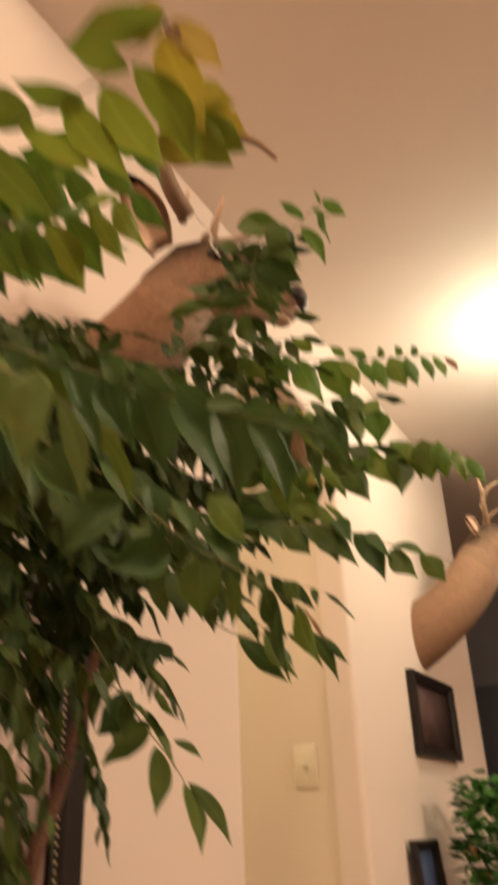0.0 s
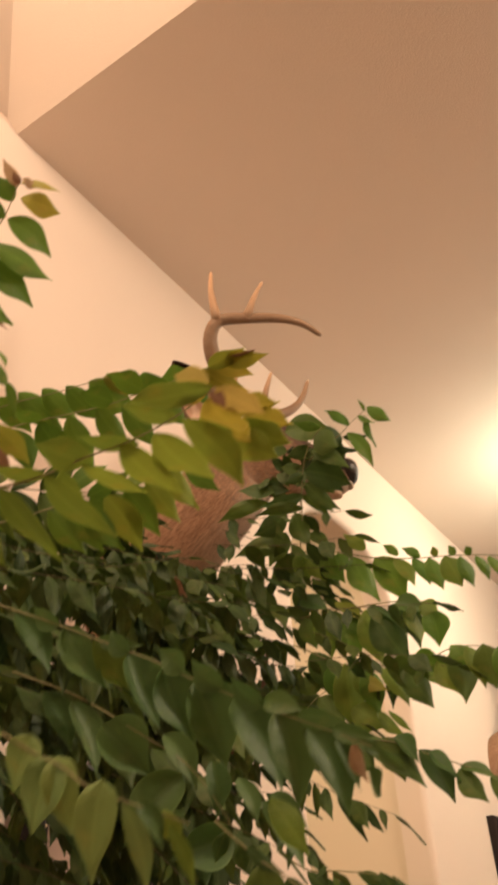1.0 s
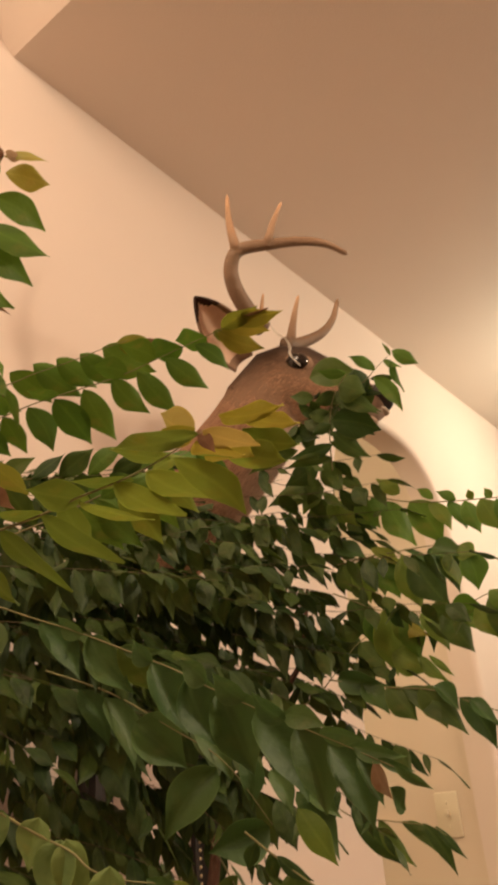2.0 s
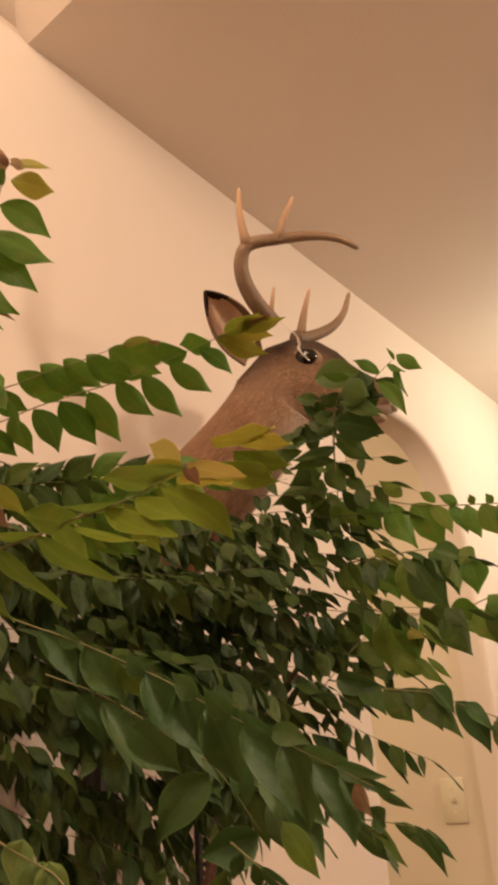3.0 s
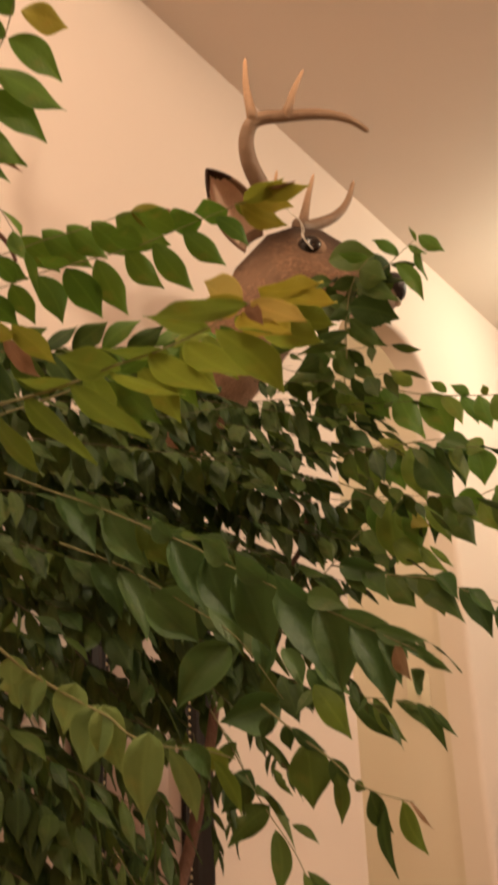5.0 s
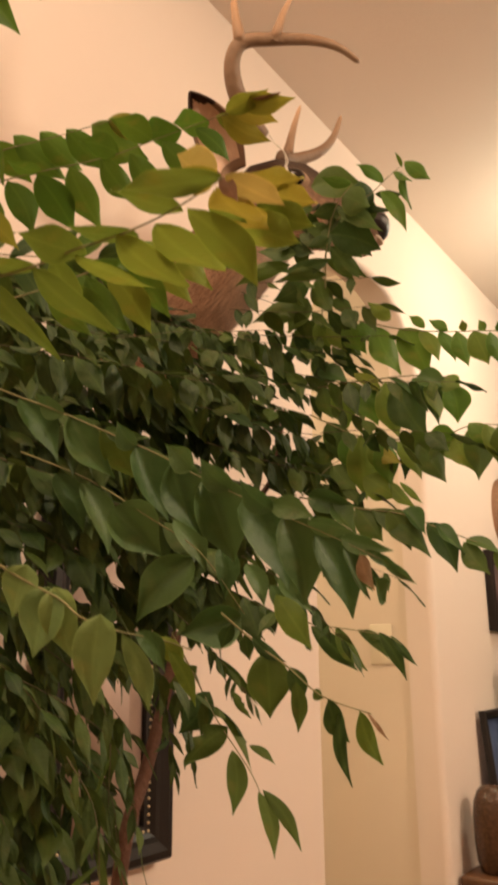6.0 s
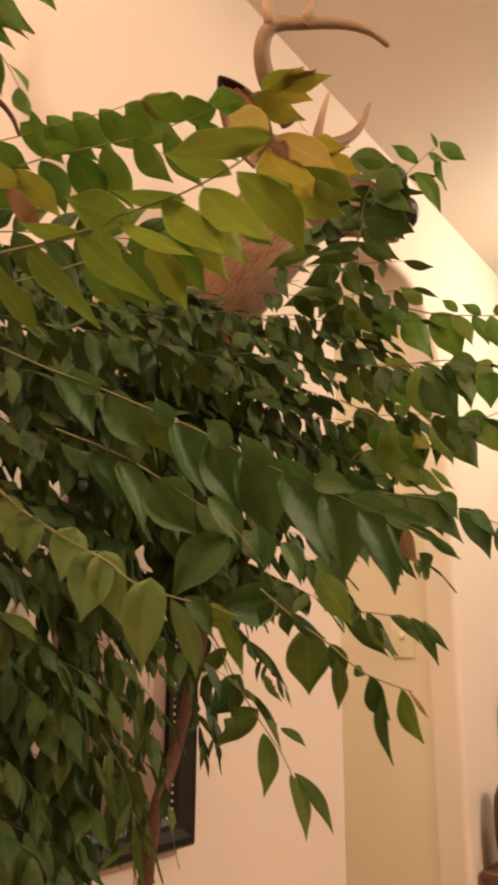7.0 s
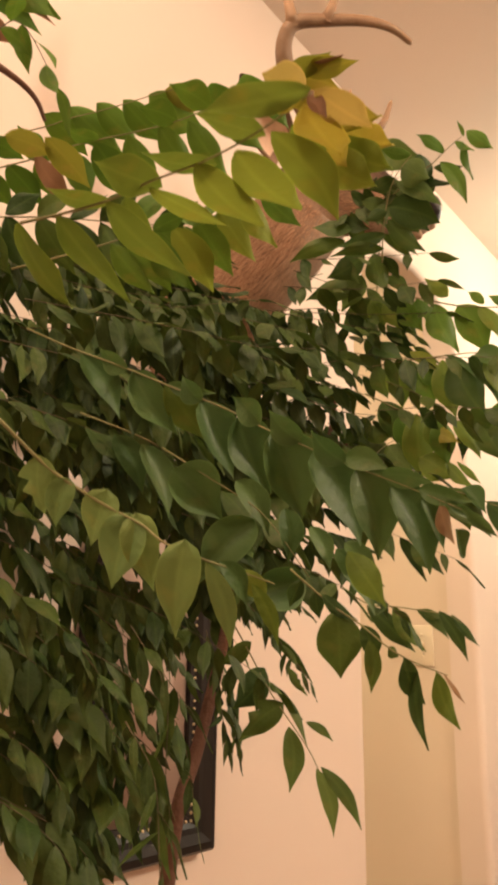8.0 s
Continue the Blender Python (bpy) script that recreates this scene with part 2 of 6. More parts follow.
def box(bm, lo, hi, bevel=0.0):
    lo, hi = Vector(lo), Vector(hi)
    m = Matrix.Translation((lo + hi) / 2) @ Matrix.Diagonal((*(hi - lo), 1))
    made = bmesh.ops.create_cube(bm, size=1, matrix=m)
    if bevel:
        edges = list({e for v in made["verts"] for e in v.link_edges})
        bmesh.ops.bevel(bm, geom=edges, offset=bevel, segments=2, affect="EDGES", profile=0.5)
    return bm


def structure(name, bm, mat, label="", smooth=False):
    ob = new(name, mesh_of(bm, name, mat, smooth))
    return tagged(ob, label, kind="structure")


def smooth_line(points, steps):
    """A Catmull-Rom line through the points."""
    p = [Vector(q) for q in points]
    p = [2 * p[0] - p[1]] + p + [2 * p[-1] - p[-2]]
    out = []
    for i in range(1, len(p) - 2):
        for k in range(steps):
            t = k / steps
            a, b, c, d = p[i - 1 : i + 3]
            out.append(0.5 * (2 * b + (c - a) * t + (2 * a - 5 * b + 4 * c - d) * t * t + (3 * b - a - 3 * c + d) * t ** 3))
    return out + [p[-2]]


def tube(bm, points, radii, sides=8, cap=True):
    """A tube along points with a radius at each (two radii: from start to end)."""
    n = len(points)
    if len(radii) == 2:
        radii = [radii[0] + (radii[1] - radii[0]) * i / (n - 1) for i in range(n)]
    side, rings = None, []
    for i, p in enumerate(points):
        d = (Vector(points[min(i + 1, n - 1)]) - Vector(points[max(i - 1, 0)])).normalized()
        if side is None:
            side = d.orthogonal().normalized()
        side = (side - d * side.dot(d)).normalized()
        up = d.cross(side)
        rings.append([bm.verts.new(Vector(p) + radii[i] * (math.cos(a) * side + math.sin(a) * up)) for a in [2 * math.pi * k / sides for k in range(sides)]])
    for a, b in zip(rings, rings[1:]):
        for k in range(sides):
            bm.faces.new((a[k], a[(k + 1) % sides], b[(k + 1) % sides], b[k]))
    if cap:
        bm.faces.new(rings[0][::-1])
        bm.faces.new(rings[-1])
    return bm


def lathe(bm, profile, sides=32):
    rings = [[bm.verts.new((r * math.cos(2 * math.pi * k / sides), r * math.sin(2 * math.pi * k / sides), z)) for k in range(sides)] for r, z in profile]
    for a, b in zip(rings, rings[1:]):
        for k in range(sides):
            bm.faces.new((a[k], a[(k + 1) % sides], b[(k + 1) % sides], b[k]))
    bm.faces.new(rings[0][::-1])
    bm.faces.new(rings[-1])
    return bm


# ---- the room ----
CEIL, EDGE, THICK = 2.743, -0.99, 0.085
ARCH_W, ARCH_TOP = 0.650, 2.395


def arch_line():
    """The opening's outline from its foot at y = 0 over the top to the foot at y = ARCH_W: straight sides, rounded shoulders."""
    a, rise, line = ARCH_W / 2, 0.40, [(0.0, 0.0)]
    for k in range(73):
        w = math.pi * (1 - k / 72)
        c, s = math.cos(w), math.sin(w)
        line.append((a + a * math.copysign(abs(c) ** 0.80, c), ARCH_TOP - rise + rise * abs(s) ** 0.80))
    return line + [(ARCH_W, 0.0)]


def wall_with_arch(nose=0.018):
    """The wall's two faces and the arch's soffit, with a rounded (bullnose) plaster corner towards the room."""
    bm = bmesh.new()
    line = [Vector(p) for p in arch_line()]
    y0, y1, top, n = -4.6, 2.04, CEIL + 0.02, len(line)
    normals = []
    for i in range(n):
        d = (line[min(i + 1, n - 1)] - line[max(i - 1, 0)]).normalized()
        normals.append(Vector((-d.y, d.x)))
    normals[0], normals[-1] = Vector((-1, 0)), Vector((1, 0))

    def face(*corners):
        bm.faces.new([bm.verts.new(c) for c in corners])

    # soffit and rounded corner, as rings along the outline
    rings = [[bm.verts.new((-THICK, p.x, p.y)) for p in line]]
    for k in range(7):
        a = math.pi / 2 * k / 6
        off = nose * (1 - math.cos(a))
        rings.append([bm.verts.new((nose * (math.sin(a) - 1), p.x + q.x * off, p.y + q.y * off)) for p, q in zip(line, normals)])
    for a, b in zip(rings, rings[1:]):
        for k in range(n - 1):
            f = bm.faces.new((a[k], a[k + 1], b[k + 1], b[k]))
            f.smooth = True
    # the two faces: beside the opening and in strips above it
    for x, outline in ((0.0, [p + q * nose for p, q in zip(line, normals)]), (-THICK, line)):
        face((x, y0, 0), (x, outline[0].x, 0), (x, outline[0].x, top), (x, y0, top))
        face((x, outline[-1].x, 0), (x, y1, 0), (x, y1, top), (x, outline[-1].x, top))
        for p, q in zip(outline, outline[1:]):
            if q.x - p.x > 1e-6:
                face((x, p.x, p.y), (x, q.x, q.y), (x, q.x, top), (x, p.x, top))
    for y in (y0, y1):
        face((0, y, 0), (-THICK, y, 0), (-THICK, y, top), (0, y, top))
    face((0, y0, top), (0, y1, top), (-THICK, y1, top), (-THICK, y0, top))
    return bm


structure("wall_west", wall_with_arch(), plaster, "warm cream painted plaster wall with a rounded arched opening", smooth=False)

bm = box(bmesh.new(), (-THICK - 1.3, ARCH_W + 0.006, 0), (-THICK, ARCH_W + 0.10, 2.6))
structure("wall_hall_side", bm, hall_paint, "yellowish painted wall of the hallway behind the arch")
bm = box(bmesh.new(), (-1.5, -2.2, 0), (-1.4, ARCH_W + 0.1, 2.6))
structure("wall_hall_back", bm, hall_paint)
bm = box(bmesh.new(), (-1.5, -2.3, 0), (-THICK, -2.2, 2.6))
structure("wall_hall_end", bm, hall_paint)
bm = box(bmesh.new(), (-1.5, -2.3, 2.6), (-THICK - 0.002, ARCH_W + 0.10, 2.68))
structure("ceiling_hall", bm, ceiling_paint)
bm = box(bmesh.new(), (-2.6, -4.6, -0.1), (4.5, 4.2, 0))
structure("floor", bm, floor_wood, "brown wooden floor")
bm = box(bmesh.new(), (4.4, -4.6, 0), (4.5, 4.2, 3.4))
structure("wall_east", bm, plaster)
bm = box(bmesh.new(), (-0.2, -4.7, 0), (4.5, -4.6, 3.4))
structure("wall_south", bm, plaster)
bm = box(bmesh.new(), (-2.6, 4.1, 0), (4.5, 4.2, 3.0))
structure("wall_north", bm, shaded_wall_grey, "far wall in shade, the shade put into its dark grey colour")
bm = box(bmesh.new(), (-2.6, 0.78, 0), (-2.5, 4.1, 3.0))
structure("wall_far_west", bm, shaded_wall_grey)
# ceiling: flat beyond EDGE, a raised tray with sloping sides on this side of it
bm = box(bmesh.new(), (-2.6, EDGE, CEIL), (4.5, 4.2, CEIL + 0.08))
structure("ceiling", bm, ceiling_paint, "flat plaster ceiling")


def tray():
    bm = bmesh.new()
    run, rise = 0.42, 0.36
    lo = [(-0.03, EDGE), (4.45, EDGE), (4.45, -4.65), (-0.03, -4.65)]
    hi = [(run, EDGE - run), (4.45 - run, EDGE - run), (4.45 - run, -4.65 + run), (run, -4.65 + run)]
    z0, z1 = CEIL, CEIL + rise
    a = [bm.verts.new((x, y, z0)) for x, y in lo]
    b = [bm.verts.new((x, y, z1)) for x, y in hi]
    for k in range(4):
        j = (k + 1) % 4
        bm.faces.new((a[k], a[j], b[j], b[k]))
    bm.faces.new(b)
    back = bmesh.ops.extrude_face_region(bm, geom=list(bm.faces))
    for v in [g for g in back["geom"] if isinstance(g, bmesh.types.BMVert)]:
        v.co.z += 0.06
    return bm


structure("ceiling_tray", tray(), ceiling_paint, "raised plaster ceiling tray with sloping sides")

# dark doorway on the far wall, seen past the end of the cream wall
door = thing("door_1", (-0.6, 4.1, 0), "dark grey panel in the far doorway", "door", kind="structure")
part("door_leaf", box(bmesh.new(), (-0.45, -0.05, 0), (0.45, -0.005, 2.05), 0.004), dark_door, door)

# ---- things on the west wall ----


def ring_frame(bm, w, h, bar, depth, steps):
    """A mitred frame in the plane of y and z, its back at x = 0. steps: (share of the bar from outside, depth) pairs of the profile."""
    rings = []
    for share, d in steps:
        o = bar * share
        rings.append([bm.verts.new((d * depth, sy * (w / 2 - o), sz * (h / 2 - o))) for sy, sz in ((-1, -1), (1, -1), (1, 1), (-1, 1))])
    for a, b in zip(rings, rings[1:]):
        for k in range(4):
            bm.faces.new((a[k], a[(k + 1) % 4], b[(k + 1) % 4], b[k]))
    return bm


def picture(name, place, w, h, bar, depth, mat, face, label, beads=False, lean=0.0, turn=0.0):
    ob = thing(name, place, label, "picture")
    ob.rotation_euler = (0, radians(lean), radians(turn))
    bm = ring_frame(bmesh.new(), w, h, bar, depth, ((0, 0), (0, 0.72), (0.10, 0.95), (0.30, 1.0), (0.55, 0.78), (0.70, 0.74), (0.86, 0.52), (1.0, 0.46), (1.0, 0.1)))
    f = part("frame", bm, mat, ob, smooth=False)
    iw, ih = w - 2 * bar + 0.004, h - 2 * bar + 0.004
    part("print", box(bmesh.new(), (0.002, -iw / 2, -ih / 2), (depth * 0.2, iw / 2, ih / 2)), face, ob)
    if beads:
        ball = bmesh.new()
        bmesh.ops.create_icosphere(ball, subdivisions=1, radius=0.0027)
        me = mesh_of(ball, "bead", gold)
        bw, bh, x = w - 2 * bar * 0.86, h - 2 * bar * 0.86, depth * 0.53
        ny, nz = int(bw / 0.0112), int(bh / 0.0112)
        spots = [(x, -bw / 2 + bw * k / ny, s * bh / 2) for k in range(ny + 1) for s in (-1, 1)]
        spots += [(x, s * bw / 2, -bh / 2 + bh * k / nz) for k in range(1, nz) for s in (-1, 1)]
        for p in spots:
            b = new("bead", me)
            b.parent, b.location = f, p
    return ob


pic = picture("picture_frame", (0.002, -0.665, 1.297), 0.27, 0.52, 0.052, 0.034, black_frame, print_pink, "black picture frame with gold beading hung on the cream wall", beads=True)
bm = box(bmesh.new(), (0.0, -0.045, -0.11), (0.0015, 0.05, 0.09))
part("pale_patch", bm, print_pale, pic, place=(0.008, 0, 0))
picture("picture_frame", (0.002, 1.352, 1.547), 0.465, 0.268, 0.036, 0.030, brown_frame, print_dark, "dark wooden frame with a dark print hung on the wall")

plate = thing("light_switch", (-0.17, ARCH_W + 0.006, 1.367), "ivory plastic toggle light switch on the hallway wall", "light switch")
part("cover_plate", box(bmesh.new(), (-0.036, -0.006, -0.058), (0.036, 0, 0.058), 0.003), plate_plastic, plate)
part("toggle", box(bmesh.new(), (-0.005, -0.018, -0.004), (0.005, -0.005, 0.012), 0.002), plate_plastic, plate)
for sz in (-0.03, 0.03):
    s = bmesh.new()
    bmesh.ops.create_cone(s, cap_ends=True, segments=12, radius1=0.0035, radius2=0.0028, depth=0.002, matrix=pose(0, -0.0068, sz, 90))
    part("screw", s, plate_plastic, plate)

lampob = thing("ceiling_light", (0.66, 0.93, CEIL), "lit round opal glass ceiling light with a brass rim", "ceiling light")
part("base", lathe(bmesh.new(), [(0.10, 0.0), (0.104, -0.004), (0.104, -0.014), (0.10, -0.016)]), brass, lampob)
dome = part("shade", lathe(bmesh.new(), [(0.115, -0.018), (0.112, -0.04), (0.095, -0.065), (0.065, -0.083), (0.03, -0.092), (0.005, -0.094)]), lamp_glass, lampob, "glowing opal glass shade")
dome.visible_shadow = False

# ---- deer head mounts ----


def loft(bm, rings, sides=40, shape=None):
    """Closed skin over elliptical rings: (centre, side vector, up vector, half width, half height, sharpness of the lower side)."""
    loops = []
    for c, sv, uv, rl, rv, keel in rings:
        loop = []
        for k in range(sides):
            a = 2 * math.pi * k / sides
            x, y = math.cos(a), math.sin(a)
            if y < 0:
                x *= 1 - keel * y * y
            loop.append(bm.verts.new(c + sv * (rl * x) + uv * (rv * y)))
        loops.append(loop)
    for a, b in zip(loops, loops[1:]):
        for k in range(sides):
            bm.faces.new((a[k], a[(k + 1) % sides], b[(k + 1) % sides], b[k]))
    bm.faces.new(loops[0][::-1])
    bm.faces.new(loops[-1])
    return bm


def deer_skin(front, side, eye0, base, base_r, drop):
    """Head and neck as one skin. front: heading of the muzzle; eye0: between the eyes; base: the neck's foot on the wall."""
    up = Vector((0, 0, 1))
    bm = bmesh.new()
    spec = [  # ahead, up, half width, half height, keel
        (0.128, -0.084, 0.006, 0.008, 0), (0.126, -0.083, 0.016, 0.018, 0), (0.118, -0.080, 0.0225, 0.027, 0.1), (0.102, -0.074, 0.027, 0.034, 0.2),
        (0.078, -0.064, 0.029, 0.040, 0.3), (0.050, -0.050, 0.033, 0.050, 0.35), (0.025, -0.036, 0.041, 0.064, 0.4), (0.002, -0.024, 0.048, 0.074, 0.4),
        (-0.025, -0.018, 0.052, 0.080, 0.35), (-0.052, -0.024, 0.053, 0.080, 0.2)]
    rings = []
    for i, (a, u, rl, rv, keel) in enumerate(spec):
        j, h = min(i + 1, len(spec) - 1), max(i - 1, 0)
        tangent = (front * (spec[h][0] - spec[j][0]) + up * (spec[h][1] - spec[j][1])).normalized()
        uv = (up - tangent * up.dot(tangent)).normalized()
        if i < 8:
            uv = (uv * 0.75 + up * 0.25).normalized()
        rings.append((eye0 + front * a + up * u, side, uv, rl, rv, keel))
    last = rings[-1][0]
    foot = Vector(base)
    bend = last + (-front * 0.40 + up * -0.75).normalized() * drop
    steps = 9
    for k in range(1, steps + 1):
        t = k / steps
        c = last * (1 - t) ** 2 + bend * 2 * t * (1 - t) + foot * t * t
        d = ((bend - last) * (1 - t) + (foot - bend) * t).normalized()
        sv = (side * (1 - t) + Vector((0, 1, 0)) * t).normalized()
        sv = (sv - d * sv.dot(d) * (1 - t)).normalized()
        flat = Vector((0, 0, 1))
        uv = ((flat - d * flat.dot(d)).normalized() * (1 - t) + flat * t).normalized()
        rings.append((c, sv, uv, 0.053 + (base_r[0] - 0.053) * t ** 0.9, 0.080 + (base_r[1] - 0.080) * t ** 0.9, 0.2 * (1 - t)))
    return loft(bm, rings)


EAR_N, EAR_M = 26, 20


def ear(bm, root, tip, outward, size):
    """A cupped ear from root to tip, open towards outward."""
    root, tip, outward = Vector(root), Vector(tip), Vector(outward)
    d = tip - root
    length = d.length
    d = d / length
    o = (outward - d * outward.dot(d)).normalized()
    s = d.cross(o)
    rows = []
    for i in range(EAR_N + 1):
        t = i / EAR_N
        w = size * math.sin(math.pi * min(1, 0.16 + 0.84 * t ** 1.1)) ** 0.8
        w = max(w, 0.0006)
        row = []
        for k in range(EAR_M + 1):
            q = -1 + 2 * k / EAR_M
            row.append(bm.verts.new(root + d * length * t + s * w * q * (1 - 0.1 * abs(q)) + o * (w * 0.62 * (q * q - 0.55))))
        rows.append(row)
    for a, b in zip(rows, rows[1:]):
        for k in range(EAR_M):
            bm.faces.new((a[k], a[k + 1], b[k + 1], b[k]))
    return bm


def thick(ob, amount):
    mod = ob.modifiers.new("thickness", "SOLIDIFY")
    mod.thickness, mod.offset = amount, 0
    return ob


def tined(bm, lines, radii, tone):
    """Antler: a main beam and tines as tapering tubes with rounded tips."""
    for points, (r0, r1) in zip(lines, radii):
        line = smooth_line(points, 7)
        n = len(line)
        rr = [r0 + (r1 - r0) * (i / (n - 1)) ** 1.2 for i in range(n)]
        if r0 < 0.0110:
            rr = [r * (1 + 0.30 * math.exp(-9 * i / (n - 1))) for i, r in enumerate(rr)]
        rr[-1] = r1 * 0.35
        tube(bm, line, rr, 10)
        for i in range(n):
            share = i / (n - 1)
            tone.extend([(0.9 * share ** 1.5 if r0 < 0.011 else -0.5 * (1 - share) + 0.25 * share)] * 10)
    return bm


def hairs(body, layer, sides, ob):
    """Short coat over the skin: thin blades lying back along the body, away from the muzzle."""
    rng = random.Random(12)
    co = [v.co for v in body.data.vertices]
    tone = [d.value for d in layer.data]
    rows = len(co) // sides
    verts, faces, marks = [], [], []
    for ring in range(4, rows - 1):
        for k in range(sides):
            a, b = co[ring * sides + k], co[(ring + 1) * sides + k]
            c = co[ring * sides + (k + 1) % sides]
            flow, across = b - a, c - a
            out = across.cross(flow)
            if out.length < 1e-9:
                continue
            out.normalize()
            if out.dot(a - sum((co[ring * sides + j] for j in range(0, sides, 8)), Vector()) / (sides / 8)) < 0:
                out = -out
            neck = ring > 10
            count = max(3, int(flow.length * across.length * (1.9e5 if neck else 1.5e5)))
            way, side = flow.normalized(), across.normalized()
            for _ in range(count):
                p = a + flow * rng.random() + across * rng.random()
                length = rng.uniform(0.012, 0.022) if neck else rng.uniform(0.005, 0.009)
                w = rng.uniform(0.0004, 0.0008)
                d = (way + side * rng.uniform(-0.35, 0.35) + out * rng.uniform(0.06, 0.22) + Vector((0, 0, -0.15))).normalized()
                base = len(verts)
                s = d.cross(out).normalized() * w
                verts += [p - s, p + s, p + d * length]
                faces.append((base, base + 1, base + 2))
                marks += [tone[ring * sides + k]] * 3
    me = bpy.data.meshes.new("coat")
    me.from_pydata(verts, [], faces)
    me.attributes.new("mark", "FLOAT", "POINT").data.foreach_set("value", marks)
    me.materials.append(coat_fur)
    coat = new("coat", me)
    coat.parent = ob
    tagged(coat, "short brown hair", kind="stuff")


def deer_mount(name, foot, eye0, heading, beam_r, beam_l, ears, label, base_r, drop=0.12):
    foot, eye0 = Vector(foot), Vector(eye0)
    front = Vector((math.cos(radians(heading)), math.sin(radians(heading)), 0))
    side = Vector((-front.y, front.x, 0))
    ob = thing(name, foot, label, "deer mount")
    body = part("head_and_neck", deer_skin(front, side, eye0 - foot, Vector((0, 0, 0)), base_r, drop), fur, ob)
    layer = body.data.attributes.new("mark", "FLOAT", "POINT")
    marks = []
    for v in range(len(body.data.vertices)):
        ring, k = divmod(v, 40)
        high = math.sin(2 * math.pi * k / 40)
        m = 0.0
        if ring <= 9:
            m = -0.9 * min(1.0, max(0.0, high + 0.05) / 0.8) * min(1.0, 0.4 + ring / 8)
            if ring in (3, 4):
                m += 0.35 * max(0.0, 0.4 - high)
            if ring <= 2:
                m = 0.75 if high < -0.5 else -0.5
        if 7 <= ring <= 13 and high < -0.55:
            m = 0.8 * (-0.55 - high) / 0.45 * (1 - abs(ring - 10) / 5)
        marks.append(m)
    layer.data.foreach_set("value", marks)
    hairs(body, layer, 40, ob)
    e = eye0 - foot
    up = Vector((0, 0, 1))
    for s in (-1, 1):
        c = e + side * (s * 0.0415) + front * 0.002 + up * 0.002
        for nm, r, mat, off, flat in (("eye_ring", 0.0235, fur_ring, -0.0055, 0.80), ("eyelid", 0.0195, fur_dark, -0.0010, 0.82), ("eye", 0.0172, eye_glass, 0.0028, 0.92)):
            bm = bmesh.new()
            bmesh.ops.create_uvsphere(bm, u_segments=20, v_segments=12, radius=r)
            for v in bm.verts:
                v.co = Vector((v.co.x * 1.15, v.co.y * 0.75, v.co.z * flat))
            o = part(nm, bm, mat, ob)
            o.location = c + side * (s * off)
            o.rotation_euler = (0, radians(25), radians(heading))
    bm = bmesh.new()
    bmesh.ops.create_uvsphere(bm, u_segments=20, v_segments=14, radius=0.029)
    for v in bm.verts:
        v.co = Vector((v.co.x * 0.80, v.co.y * (1.02 - 0.25 * (v.co.z < 0)), v.co.z * 0.92))
    o = part("nose", bm, nose_skin, ob)
    o.location, o.rotation_euler = e + front * 0.119 + up * -0.070, (0, radians(28), radians(heading))
    bm = bmesh.new()
    bmesh.ops.create_uvsphere(bm, u_segments=16, v_segments=10, radius=0.017)
    for v in bm.verts:
        v.co = Vector((v.co.x * 1.3, v.co.y * 0.95, v.co.z * 0.55))
    o = part("chin", bm, fur_pale, ob, "whitish chin")
    o.location, o.rotation_euler = e + front * 0.092 + up * -0.101, (0, radians(24), radians(heading))
    bm = bmesh.new()
    bmesh.ops.create_uvsphere(bm, u_segments=20, v_segments=10, radius=0.0185)
    for v in bm.verts:
        v.co = Vector((v.co.x * 0.9, v.co.y * 0.92, v.co.z * 0.30))
    o = part("lip", bm, fur_white, ob, "white upper lip")
    o.location, o.rotation_euler = e + front * 0.117 + up * -0.088, (0, radians(28), radians(heading))
    for root, tip, outward in ears:
        bm = ear(bmesh.new(), Vector(root) - foot, Vector(tip) - foot, outward, 0.041)
        me_ob = part("ear", bm, fur, ob)
        me_ob.data.materials.append(ear_fur)
        me_ob.data.materials.append(fur_dark)
        for f in me_ob.data.polygons:
            row, col = divmod(f.index, EAR_M)
            t, q = row / EAR_N, abs(2 * col / (EAR_M - 1) - 1)
            f.material_index = 2 if t + 0.16 * q > 0.90 else (1 if 0.08 < t and q < 0.86 else 0)
        thick(me_ob, 0.004)
    for beams in (beam_r, beam_l):
        lines = [[Vector(p) - foot for p in b] for b in beams[0]]
        tone = []
        o = part("antler", tined(bmesh.new(), lines, beams[1], tone), antler_bone, ob)
        o.data.attributes.new("mark", "FLOAT", "POINT").data.foreach_set("value", tone)
    return ob


